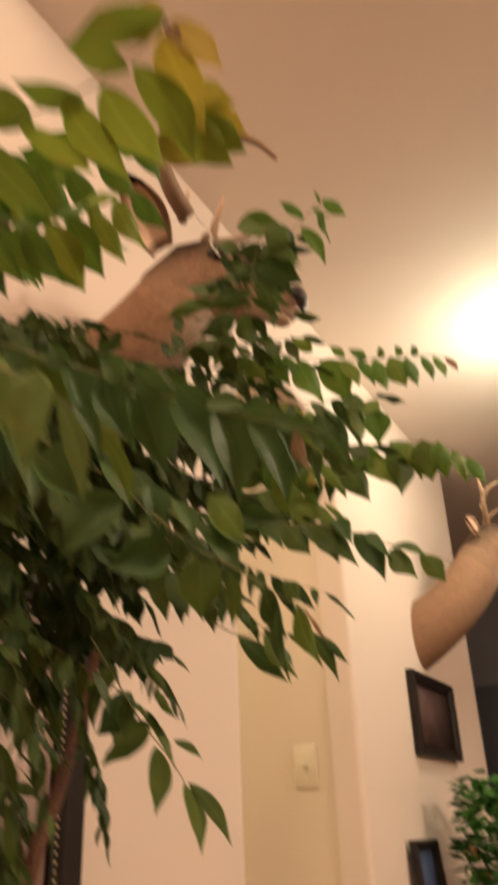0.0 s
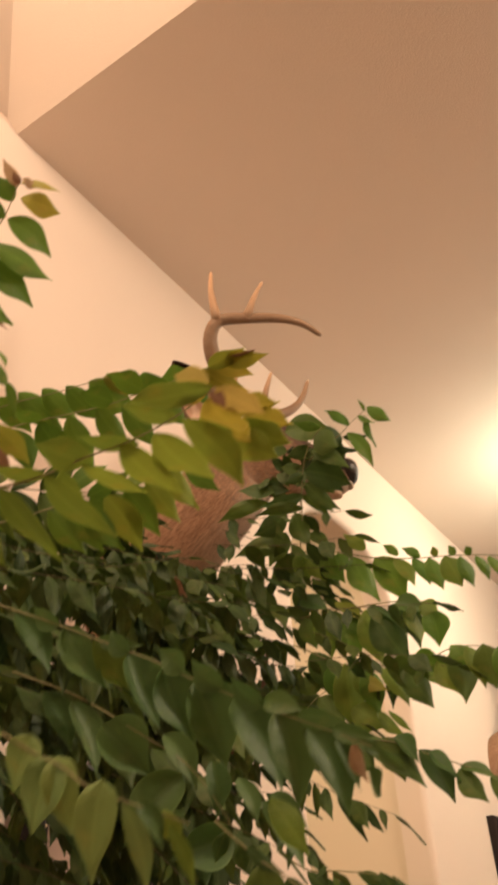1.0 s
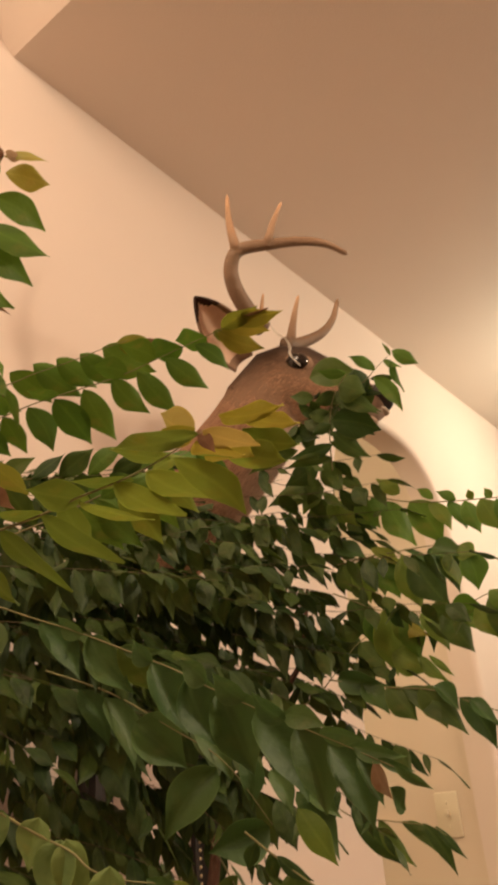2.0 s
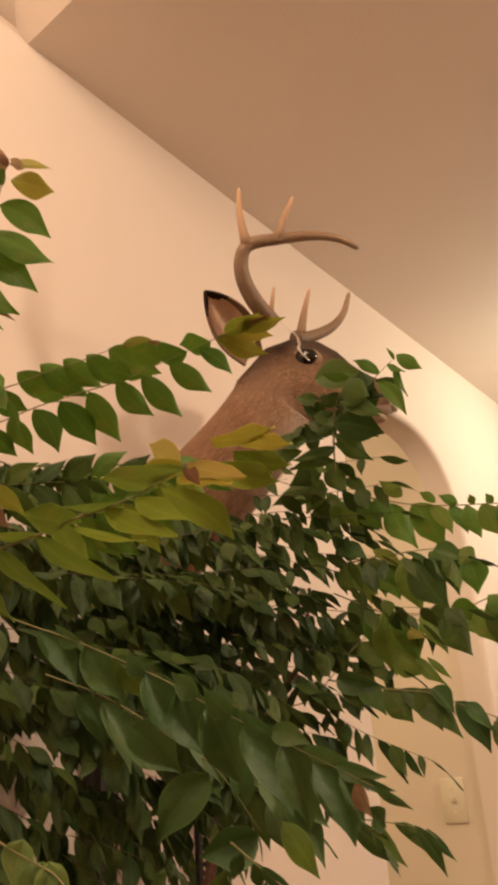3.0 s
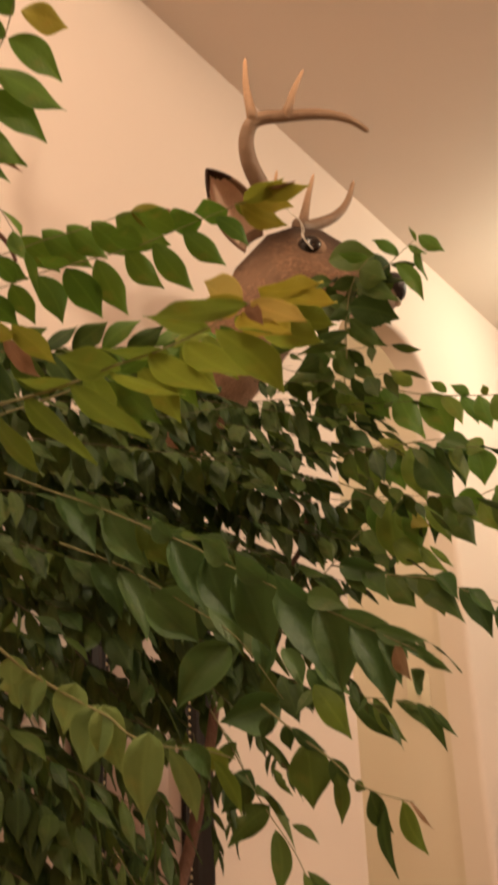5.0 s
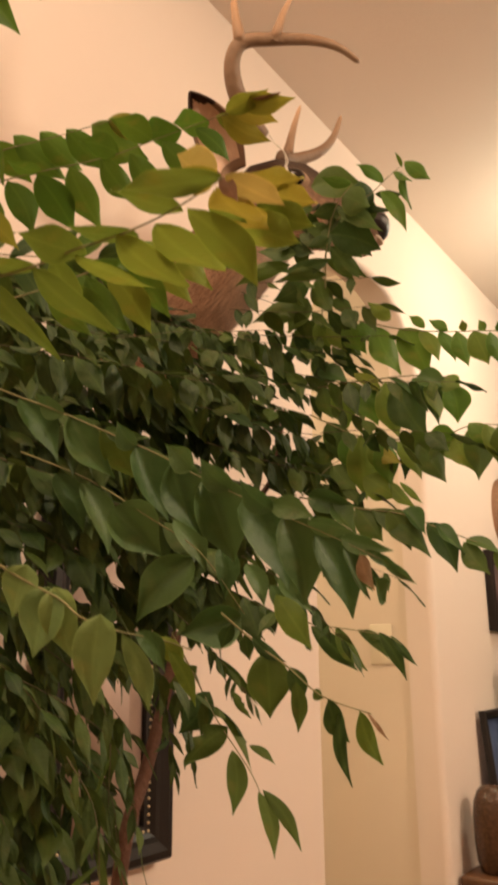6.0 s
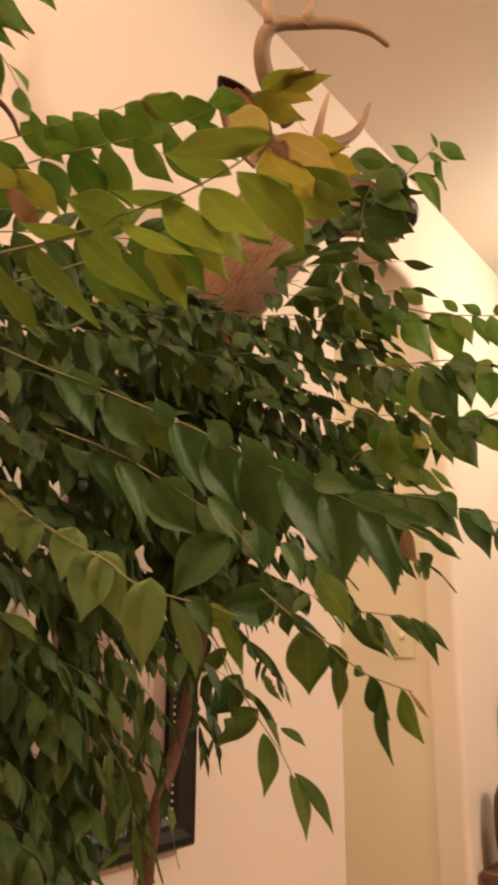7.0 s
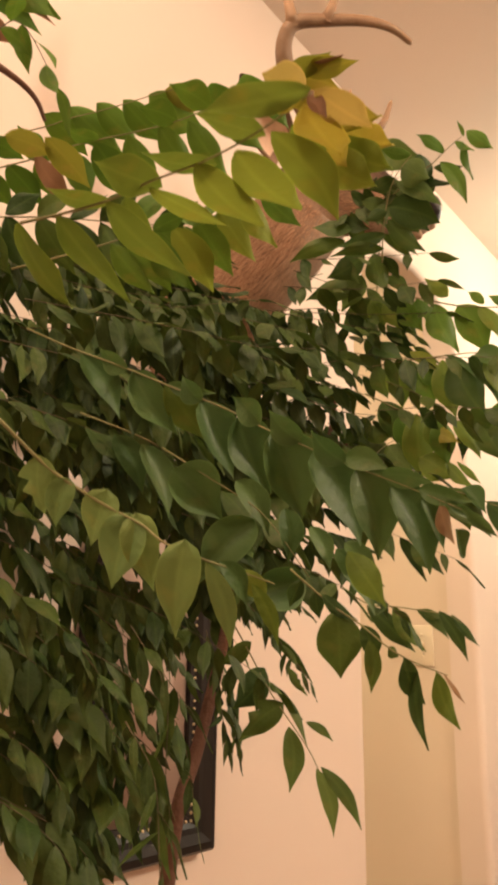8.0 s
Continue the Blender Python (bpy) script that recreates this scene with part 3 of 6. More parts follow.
deer = deer_mount(
    "deer_head_mount", (0.0, -0.62, 1.835), (0.327, -0.611, 2.032), 25,
    ([[(0.326, -0.706, 2.082), (0.325, -0.746, 2.103), (0.327, -0.775, 2.129), (0.335, -0.789, 2.157), (0.353, -0.788, 2.178), (0.386, -0.757, 2.188), (0.423, -0.714, 2.199), (0.446, -0.675, 2.203), (0.456, -0.628, 2.205)],
      [(0.350, -0.788, 2.176), (0.352, -0.799, 2.189), (0.338, -0.789, 2.247), (0.328, -0.775, 2.318)], [(0.385, -0.758, 2.188), (0.394, -0.761, 2.197), (0.401, -0.755, 2.227), (0.416, -0.749, 2.261)]],
     [(0.0150, 0.0045), (0.0098, 0.0028), (0.0088, 0.0025)]),
    ([[(0.317, -0.633, 2.092), (0.321, -0.599, 2.106), (0.341, -0.554, 2.138), (0.356, -0.531, 2.173), (0.370, -0.526, 2.213)],
      [(0.319, -0.619, 2.103), (0.328, -0.614, 2.150), (0.341, -0.611, 2.192)], [(0.293, -0.669, 2.117), (0.295, -0.664, 2.148), (0.294, -0.650, 2.200)]],
     [(0.0125, 0.0035), (0.0078, 0.0025), (0.0065, 0.002)]),
    [((0.262, -0.685, 2.055), (0.268, -0.802, 2.125), (0.62, -0.62, -0.1)), ((0.245, -0.59, 2.06), (0.20, -0.47, 2.14), (0.75, 0.45, 0.25))],
    "taxidermy buck head with brown fur and antlers mounted on the wall", (0.085, 0.105))
line = smooth_line([(0.338, -0.700, 2.084), (0.344, -0.693, 2.070), (0.352, -0.682, 2.060), (0.350, -0.674, 2.046), (0.353, -0.672, 2.030), (0.358, -0.663, 2.020)], 6)
bm = bmesh.new()
for shift in ((0, 0, 0), (0.002, 0.003, -0.004)):
    tube(bm, [q + Vector(shift) * math.sin(i * 0.5) - Vector((0.338, -0.70, 2.084)) for i, q in enumerate(line)], (0.0010, 0.0010), 6)
s = new("string", mesh_of(bm, "string", string_white))
s.location = (0.338, -0.70, 2.084)
tagged(s, "thin white string hanging from the antler base", "string")

deer_mount(
    "deer_head_mount", (0.0, 1.36, 1.84), (0.33, 1.45, 2.17), 35,
    ([[(0.30, 1.42, 2.20), (0.31, 1.36, 2.25), (0.32, 1.33, 2.31), (0.37, 1.34, 2.35), (0.44, 1.42, 2.36)], [(0.32, 1.33, 2.31), (0.31, 1.32, 2.40)]], [(0.0115, 0.004), (0.008, 0.003)]),
    ([[(0.28, 1.47, 2.20), (0.26, 1.54, 2.25), (0.27, 1.59, 2.31), (0.33, 1.60, 2.35), (0.40, 1.57, 2.36)], [(0.27, 1.59, 2.31), (0.25, 1.59, 2.38)]], [(0.0115, 0.004), (0.008, 0.003)]),
    [((0.27, 1.395, 2.18), (0.25, 1.28, 2.23), (0.75, -0.45, 0.25)), ((0.25, 1.50, 2.18), (0.19, 1.60, 2.23), (0.75, 0.45, 0.25))],
    "taxidermy buck head with brown fur and pale antlers above a picture", (0.10, 0.125), 0.24)

# ---- console table and what stands on it ----
table = thing("console_table", (0.21, 1.34, 0), "dark brown wooden console table against the cream wall", "table")
part("tabletop", box(bmesh.new(), (-0.20, -0.65, 0.735), (0.20, 0.65, 0.765), 0.006), wood_table, table)
part("apron", box(bmesh.new(), (-0.17, -0.61, 0.64), (0.17, 0.61, 0.735), 0.004), wood_table, table)
for sx in (-0.155, 0.155):
    for sy in (-0.59, 0.59):
        leg = part("leg", box(bmesh.new(), (-0.022, -0.022, 0), (0.022, 0.022, 0.66), 0.004), wood_table, table)
        leg.location = (sx, sy, 0)
picture("picture_frame", (0.030, 1.03, 0.967), 0.215, 0.405, 0.026, 0.022, black_frame, print_blue, "black framed blue print leaning on the console table", lean=-5)
jar = thing("glazed_jar", (0.085, 0.77, 0.765), "glossy brown mottled ceramic jar on the console table", "jar")
part("body", lathe(bmesh.new(), [(0.036, 0), (0.042, 0.004), (0.050, 0.03), (0.054, 0.08), (0.054, 0.14), (0.050, 0.18), (0.040, 0.205), (0.028, 0.217), (0.012, 0.222)]), glazed, jar)



def flower_plant(place):
    """A bushy plant of crinkled bright leaves in tiers, with a few faded blooms, in a dark vase."""
    ob = thing("potted_flower", place, "bright green artificial flowering plant in a dark vase", "plant")
    part("vase", lathe(bmesh.new(), [(0.045, 0), (0.05, 0.004), (0.062, 0.06), (0.058, 0.13), (0.040, 0.18), (0.044, 0.195), (0.036, 0.195), (0.03, 0.17)]), glazed, ob)
    rng = random.Random(21)
    bm = bmesh.new()
    me = blade(0.42, 0.35, 0.25, 0.2, 9)
    verts, faces = [], []
    for k in range(700):
        u, a = rng.random(), rng.uniform(0, 2 * math.pi)
        z = 0.18 + 0.40 * u
        r = 0.14 * (1.0 - 0.45 * abs(u - 0.45)) * rng.uniform(0.5, 1.0)
        p = Vector((r * math.cos(a), r * math.sin(a), z))
        way = Vector((math.cos(a) + rng.uniform(-0.5, 0.5), math.sin(a) + rng.uniform(-0.5, 0.5), rng.uniform(-0.5, 0.9)))
        m = placed(p, way, Vector((0, 0, 1)) + Vector((math.cos(a), math.sin(a), 0)) * 0.5, rng.uniform(0.034, 0.055))
        base = len(verts)
        verts += [m @ v.co for v in me.vertices]
        faces += [[base + i for i in f.vertices] for f in me.polygons]
    full = bpy.data.meshes.new("foliage")
    full.from_pydata(verts, [], faces)
    full.uv_layers.new(name="blade")
    full.materials.append(leaf_bright)
    o = new("foliage", full)
    o.parent = ob
    tagged(o, kind="stuff")
    tube(bm, [Vector((0, 0, 0.15)), Vector((0.01, 0, 0.35)), Vector((0, 0.01, 0.52))], (0.008, 0.004), 8)
    part("stem", bm, green_stem, ob)
    for k in range(5):
        b = bmesh.new()
        for i in range(14):
            a, e = rng.uniform(0, 6.3), rng.uniform(-0.6, 1.2)
            d = Vector((math.cos(a) * math.cos(e), math.sin(a) * math.cos(e), math.sin(e)))
            bmesh.ops.create_icosphere(b, subdivisions=1, radius=0.011, matrix=Matrix.Translation(d * 0.018) @ Matrix.Diagonal((1, 1, 0.5, 1)))
        o = part("bloom", b, bloom_orange, ob)
        a = k * 1.256 - 1.2
        o.location = (0.105 * math.cos(a), 0.105 * math.sin(a), 0.30 + 0.06 * (k % 3))
    return ob


# -- tree --
# ---- potted indoor tree ----
TREE = Vector((0.26, -0.88, 0.0))
tree = thing("indoor_tree", TREE, "tall leafy potted tree with dark green and some yellow compound leaves", "tree")
pot = thing("plant_pot", TREE, "round terracotta plant pot on the floor", "pot")
part("shell", lathe(bmesh.new(), [(0.11, 0.0), (0.115, 0.004), (0.145, 0.25), (0.158, 0.255), (0.160, 0.30), (0.148, 0.302), (0.142, 0.27), (0.02, 0.265)]), terracotta, pot)
part("soil", lathe(bmesh.new(), [(0.139, 0.262), (0.139, 0.272), (0.06, 0.279), (0.004, 0.281)]), soil_mat, pot)


def blade(ratio, fold, curl, twist, seed, bite=0.0, early=0.86, cup=1.0):
    """One leaflet of length 1 along x, its blade in x and y, folded along the midrib and bent down towards the tip."""
    rng = random.Random(seed)
    bm = bmesh.new()
    uv = bm.loops.layers.uv.new("blade")
    rim = bm.loops.layers.uv.new("margin")
    rows, n, m = [], 12, 3
    wave = rng.uniform(0, 6)
    bow = (-0.07, 0.05, 0.0, 0.08, -0.03)[seed % 5]
    for i in range(n + 1):
        s = i / n
        w = 0.97 * ratio * max(0.0, math.sin(math.pi * s ** early)) ** 0.82 * (1 - 0.60 * max(0, (s - 0.6) / 0.4) ** 1.05)
        w = max(w, 0.004)
        drop = -curl * s * s
        row = []
        for k in range(-m, m + 1):
            q = k / m
            y = w * q
            if bite and q * bite > 0 and 0.35 < s < 0.85:
                y *= 1 - 0.75 * abs(math.sin((s - 0.35) * 12 + wave)) * abs(bite)
            z = drop + abs(q) * w * fold - cup * (0.25, 0.08, 0.35, 0.15, 0.3)[seed % 5] * w * q * q + (0.010 + 0.014 * (seed % 3)) * math.sin(8 * s + wave + 2.4 * q) * abs(q) + twist * s * q * w
            row.append(bm.verts.new((s, y + bow * math.sin(math.pi * s), z)))
        rows.append(row)
    for i, (a, b) in enumerate(zip(rows, rows[1:])):
        for k in range(2 * m):
            f = bm.faces.new((a[k], b[k], b[k + 1], a[k + 1]))
            for loop, q in zip(f.loops, (k, k, k + 1, k + 1)):
                loop[rim].uv = (0.0, abs(q - m) / m)
                loop[uv].uv = (loop.vert.co.x, loop.vert.co.y - bow * math.sin(math.pi * loop.vert.co.x))
    me = bpy.data.meshes.new("leaflet")
    bm.to_mesh(me)
    bm.free()
    for f in me.polygons:
        f.use_smooth = True
    return me


BLADES = {}


def blades(mat, width, chewed=False, folded=False):
    key = (mat.name, round(width, 2), chewed, folded)
    if key not in BLADES:
        BLADES[key] = []
        for k in range(5):
            broad = mat is leaf_cool
            fold = 0.05 + 0.06 * k + 0.32 * folded + 0.16 * broad
            curl = 0.05 + 0.055 * ((k * 3) % 5) + 0.16 * folded
            bite = (0.0, 0.7, -0.8, 0.0, 0.9)[k] if chewed else 0.0
            me = blade(width * (0.92 + 0.05 * k), fold, curl, 0.25 * (k - 2), k + 3, bite, 0.62 if folded else 0.76 if broad else 0.86, -1.2 if broad else 1.0)
            me.materials.append(mat)
            BLADES[key].append(me)
    return BLADES[key]


def placed(point, along, normal, size):
    along = along.normalized()
    across = normal.cross(along).normalized()
    normal = along.cross(across)
    m = Matrix((along, across, normal)).transposed().to_4x4()
    return Matrix.Translation(point) @ m @ Matrix.Diagonal((size, size, size, 1))


def leaflets(line, n, leaf, droop, rng, tipgain=1.0, spread=1.0, first=0.12):
    """Places of the leaflets along a stalk, in turn to one side and the other, with one at the tip: (matrix) list."""
    out, down = [], Vector((0, 0, -1))
    last = len(line) - 1
    for k in range(n):
        t = first + (1.0 - first) * k / n
        at = t * last
        i = min(int(at), last - 1)
        p = line[i].lerp(line[i + 1], at - i)
        d = (line[min(i + 2, last)] - line[max(i - 1, 0)]).normalized()
        side = d.cross(Vector((0, 0, 1)))
        side = side.normalized() if side.length > 0.1 else d.orthogonal()
        s = 1 if k % 2 else -1
        a = radians(droop + rng.uniform(-48, 38))
        way = side * (s * math.cos(a) * spread) + down * math.sin(a) + d * rng.uniform(-0.1, 0.95) + Vector((rng.uniform(-0.4, 0.4), rng.uniform(-0.4, 0.4), 0))
        way.normalize()
        upish = Vector((0, 0, 1)) + side * (s * 0.9) + Vector((rng.uniform(-0.3, 0.3), rng.uniform(-0.3, 0.3), rng.uniform(-0.2, 0.2)))
        size = leaf * (0.72 + 0.38 * math.sin(math.pi * min(1, 0.15 + 0.75 * t))) * (1 + (tipgain - 1) * t) * rng.uniform(0.62, 1.18)
        out.append(placed(p, way, upish, size))
    d = (line[-1] - line[-3]).normalized()
    out.append(placed(line[-1], d + down * 0.25, Vector((0, 0, 1)) + d.orthogonal() * 0.2, leaf * 0.95 * tipgain))
    return out


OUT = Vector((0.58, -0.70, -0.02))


def stalk(points, r=0.0006):
    """The thin stalk of a compound leaf."""
    root = Vector(points[0])
    line = [q - root for q in smooth_line(points, 6)]
    return part("frond", tube(bmesh.new(), line, (r * 1.3, r * 0.55), 6), green_stem, tree, place=root - TREE)


LEAF_RNG = random.Random(5)


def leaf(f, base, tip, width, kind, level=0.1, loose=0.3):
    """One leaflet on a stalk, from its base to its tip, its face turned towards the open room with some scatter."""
    root = f.location + TREE
    b, t = Vector(base) - root, Vector(tip) - root
    mat, chew = {"chewed": (leaf_dark, True), "chewed_pale": (leaf_pale, True), "folded_pale": (leaf_pale, False)}.get(kind, (kind, False))
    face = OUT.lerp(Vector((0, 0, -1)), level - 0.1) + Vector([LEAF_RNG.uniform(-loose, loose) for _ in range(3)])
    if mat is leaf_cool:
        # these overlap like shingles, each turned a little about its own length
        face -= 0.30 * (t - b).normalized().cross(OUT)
    o = new("leaflet", LEAF_RNG.choice(blades(mat, width, chew, kind == "folded_pale")))
    o.parent = f
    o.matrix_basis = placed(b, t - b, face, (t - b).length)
    return o


chewed, chewed_pale, folded_pale = "chewed", "chewed_pale", "folded_pale"
SPRAYS = {}


def spray(points, n=14, leaf=0.045, droop=55, width=0.25, material=None):
    """Further compound leaves, kept together as one mass of foliage."""
    rng = random.Random(sum(map(len, SPRAYS.values())) + 101)
    line = smooth_line(points, 6)
    cols = SPRAYS.setdefault(material.name, [])
    shapes = blades(material, width)
    for m in leaflets(line, n, leaf, droop, rng, 1.0, 1.0, 0.04):
        cols.append((m, rng.choice(shapes)))
    tubes.append(line)


def gather():
    for name, rows in SPRAYS.items():
        verts, faces, uvs = [], [], []
        for m, me in rows:
            base = len(verts)
            verts += [m @ v.co - TREE for v in me.vertices]
            for f in me.polygons:
                faces.append([base + i for i in f.vertices])
                uvs += [tuple(me.uv_layers[0].data[j].uv) for j in f.loop_indices]
        me = bpy.data.meshes.new("foliage")
        me.from_pydata(verts, [], faces)
        layer = me.uv_layers.new(name="blade")
        layer.data.foreach_set("uv", [c for uv in uvs for c in uv])
        me.polygons.foreach_set("use_smooth", [True] * len(faces))
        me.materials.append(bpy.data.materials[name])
        ob = new("foliage", me)
        ob.parent = tree
        tagged(ob, "dense dark green leaflets", kind="stuff")
    bm = bmesh.new()
    for line in tubes:
        tube(bm, [q - TREE for q in line], (0.0005, 0.0003), 4)
    tagged(part("stalk", bm, twig, tree), kind="stuff")


tubes = []


def branch(points, r0, r1, name="branch"):
    root = Vector(points[0])
    line = [q - root for q in smooth_line(points, 8)]
    return part(name, tube(bmesh.new(), line, (r0, r1), 10), bark, tree, place=root - TREE)


# stems
branch([(0.26, -0.88, 0.275), (0.24, -0.87, 0.7), (0.315, -0.954, 1.014), (0.345, -0.974, 1.164), (0.346, -0.946, 1.232), (0.345, -0.915, 1.311), (0.345, -0.903, 1.359)], 0.0088, 0.0052, "trunk")
# -- stems --
branch([(0.37, -0.831, 1.481), (0.396, -0.801, 1.529), (0.405, -0.795, 1.57), (0.414, -0.794, 1.617)], 0.0038, 0.002)
branch([(0.405, -1.224, 1.719), (0.407, -1.235, 1.73), (0.404, -1.25, 1.739), (0.396, -1.275, 1.747)], 0.0014, 0.003)
branch([(0.396, -0.801, 1.529), (0.428, -0.789, 1.554), (0.446, -0.782, 1.567)], 0.0015, 0.0008)
branch([(0.373, -0.8, 1.56), (0.383, -0.798, 1.608), (0.389, -0.801, 1.627)], 0.0014, 0.0008)
# -- end of stems --

# -- fronds --
f = stalk([(0.559, -1.343, 1.515), (0.581, -1.33, 1.52), (0.598, -1.322, 1.524), (0.624, -1.318, 1.527), (0.652, -1.313, 1.529), (0.683, -1.314, 1.53), (0.716, -1.321, 1.53)], 0.0007)
leaf(f, (0.717, -1.321, 1.53), (0.726, -1.286, 1.527), 0.21, leaf_young, 0.75, 0.1)
leaf(f, (0.714, -1.323, 1.531), (0.693, -1.326, 1.548), 0.42, leaf_young, 0.5, 0.1)
leaf(f, (0.714, -1.32, 1.533), (0.72, -1.318, 1.52), 0.26, leaf_brown, 0.6, 0.1)
leaf(f, (0.719, -1.327, 1.526), (0.668, -1.336, 1.524), 0.2, leaf_moss, 0.95, 0.1)
leaf(f, (0.715, -1.324, 1.532), (0.689, -1.329, 1.53), 0.24, leaf_gold, 0.8, 0.1)
leaf(f, (0.71, -1.319, 1.527), (0.695, -1.26, 1.535), 0.17, leaf_gold, 0.9, 0.1)
leaf(f, (0.689, -1.312, 1.529), (0.69, -1.258, 1.51), 0.2, leaf_lime, 0.95, 0.1)
leaf(f, (0.668, -1.31, 1.529), (0.661, -1.246, 1.522), 0.2, leaf_lime, 0.95, 0.1)
leaf(f, (0.648, -1.315, 1.528), (0.645, -1.258, 1.514), 0.19, leaf_lime, 0.95, 0.1)
leaf(f, (0.619, -1.315, 1.527), (0.631, -1.273, 1.512), 0.18, leaf_lime, 0.95, 0.1)
leaf(f, (0.596, -1.322, 1.524), (0.603, -1.272, 1.495), 0.18, leaf_moss, 0.95, 0.1)
leaf(f, (0.572, -1.332, 1.52), (0.573, -1.284, 1.486), 0.18, leaf_moss, 0.9, 0.1)
leaf(f, (0.558, -1.344, 1.515), (0.555, -1.306, 1.482), 0.18, leaf_moss, 0.9, 0.1)
leaf(f, (0.684, -1.309, 1.531), (0.664, -1.335, 1.53), 0.27, leaf_moss, 0.9, 0.1)
leaf(f, (0.654, -1.306, 1.53), (0.633, -1.336, 1.527), 0.27, leaf_moss, 0.9, 0.1)
leaf(f, (0.623, -1.31, 1.528), (0.612, -1.343, 1.524), 0.27, leaf_moss, 0.9, 0.1)
leaf(f, (0.596, -1.318, 1.525), (0.583, -1.348, 1.522), 0.27, leaf_moss, 0.9, 0.1)
leaf(f, (0.589, -1.302, 1.54), (0.57, -1.263, 1.52), 0.19, leaf_moss, 0.85, 0.1)
leaf(f, (0.571, -1.342, 1.56), (0.575, -1.317, 1.54), 0.24, leaf_olive, 0.6, 0.1)
leaf(f, (0.556, -1.355, 1.56), (0.571, -1.337, 1.55), 0.28, leaf_olive, 0.7, 0.1)
leaf(f, (0.555, -1.335, 1.56), (0.57, -1.323, 1.535), 0.2, leaf_brown, 0.6, 0.1)
leaf(f, (0.68, -1.238, 1.585), (0.692, -1.196, 1.586), 0.24, leaf_gold, 0.8, 0.1)
leaf(f, (0.679, -1.241, 1.574), (0.691, -1.197, 1.571), 0.25, leaf_lime, 0.8, 0.1)
leaf(f, (0.675, -1.251, 1.565), (0.683, -1.2, 1.561), 0.25, leaf_lime, 0.8, 0.1)
leaf(f, (0.68, -1.263, 1.575), (0.698, -1.219, 1.588), 0.22, leaf_gold, 0.8, 0.1)
leaf(f, (0.684, -1.282, 1.547), (0.687, -1.238, 1.549), 0.24, leaf_gold, 0.8, 0.1)
leaf(f, (0.689, -1.296, 1.542), (0.69, -1.265, 1.54), 0.2, leaf_lime, 0.8, 0.1)
f = stalk([(0.244, -1.231, 1.722), (0.278, -1.202, 1.735), (0.315, -1.174, 1.749), (0.345, -1.155, 1.761), (0.37, -1.138, 1.769), (0.406, -1.116, 1.777), (0.433, -1.101, 1.784), (0.462, -1.088, 1.793), (0.498, -1.074, 1.802), (0.527, -1.063, 1.808), (0.555, -1.052, 1.811)], 0.0007)
leaf(f, (0.283, -1.199, 1.738), (0.284, -1.164, 1.715), 0.3, leaf_green, 0.5, 0.14)
leaf(f, (0.3, -1.185, 1.745), (0.302, -1.147, 1.716), 0.3, leaf_green, 0.5, 0.14)
leaf(f, (0.322, -1.169, 1.752), (0.317, -1.136, 1.721), 0.26, leaf_green, 0.5, 0.14)
leaf(f, (0.343, -1.155, 1.76), (0.339, -1.118, 1.723), 0.3, leaf_green, 0.4, 0.14)
leaf(f, (0.366, -1.14, 1.766), (0.367, -1.096, 1.724), 0.28, leaf_green, 0.4, 0.14)
leaf(f, (0.391, -1.124, 1.773), (0.391, -1.08, 1.728), 0.24, leaf_green, 0.4, 0.14)
leaf(f, (0.417, -1.11, 1.78), (0.429, -1.067, 1.751), 0.24, leaf_green, 0.4, 0.14)
leaf(f, (0.44, -1.096, 1.784), (0.452, -1.05, 1.746), 0.22, leaf_green, 0.4, 0.14)
leaf(f, (0.468, -1.084, 1.792), (0.487, -1.041, 1.765), 0.23, leaf_green, 0.4, 0.14)
leaf(f, (0.498, -1.072, 1.8), (0.512, -1.037, 1.779), 0.23, leaf_green, 0.4, 0.14)
leaf(f, (0.511, -1.068, 1.804), (0.473, -1.077, 1.809), 0.3, leaf_green, 0.8, 0.14)
leaf(f, (0.487, -1.078, 1.799), (0.444, -1.09, 1.802), 0.3, leaf_green, 0.8, 0.14)
leaf(f, (0.461, -1.089, 1.793), (0.446, -1.128, 1.796), 0.34, leaf_green, 0.8, 0.14)
leaf(f, (0.432, -1.102, 1.784), (0.418, -1.137, 1.78), 0.34, leaf_green, 0.8, 0.14)
leaf(f, (0.37, -1.138, 1.769), (0.362, -1.171, 1.764), 0.3, leaf_green, 0.8, 0.14)
leaf(f, (0.325, -1.167, 1.753), (0.33, -1.199, 1.762), 0.3, leaf_green, 0.8, 0.14)
leaf(f, (0.522, -1.065, 1.808), (0.551, -1.026, 1.791), 0.22, leaf_gold, 0.5, 0.14)
leaf(f, (0.527, -1.064, 1.809), (0.571, -1.065, 1.803), 0.24, leaf_olive, 0.8, 0.14)
leaf(f, (0.541, -1.058, 1.811), (0.588, -1.053, 1.795), 0.22, leaf_gold, 0.7, 0.14)
leaf(f, (0.548, -1.056, 1.812), (0.581, -1.06, 1.802), 0.24, leaf_brown, 0.8, 0.14)
leaf(f, (0.518, -1.067, 1.808), (0.534, -1.037, 1.797), 0.22, leaf_olive, 0.6, 0.14)
leaf(f, (0.533, -1.061, 1.809), (0.562, -1.029, 1.803), 0.2, leaf_gold, 0.6, 0.14)
f = stalk([(0.195, -1.212, 1.789), (0.234, -1.181, 1.799), (0.29, -1.143, 1.815), (0.313, -1.131, 1.822), (0.336, -1.117, 1.828), (0.36, -1.105, 1.833), (0.384, -1.093, 1.839), (0.412, -1.081, 1.843)], 0.0007)
leaf(f, (0.245, -1.174, 1.803), (0.256, -1.138, 1.792), 0.28, leaf_green, 0.5, 0.14)
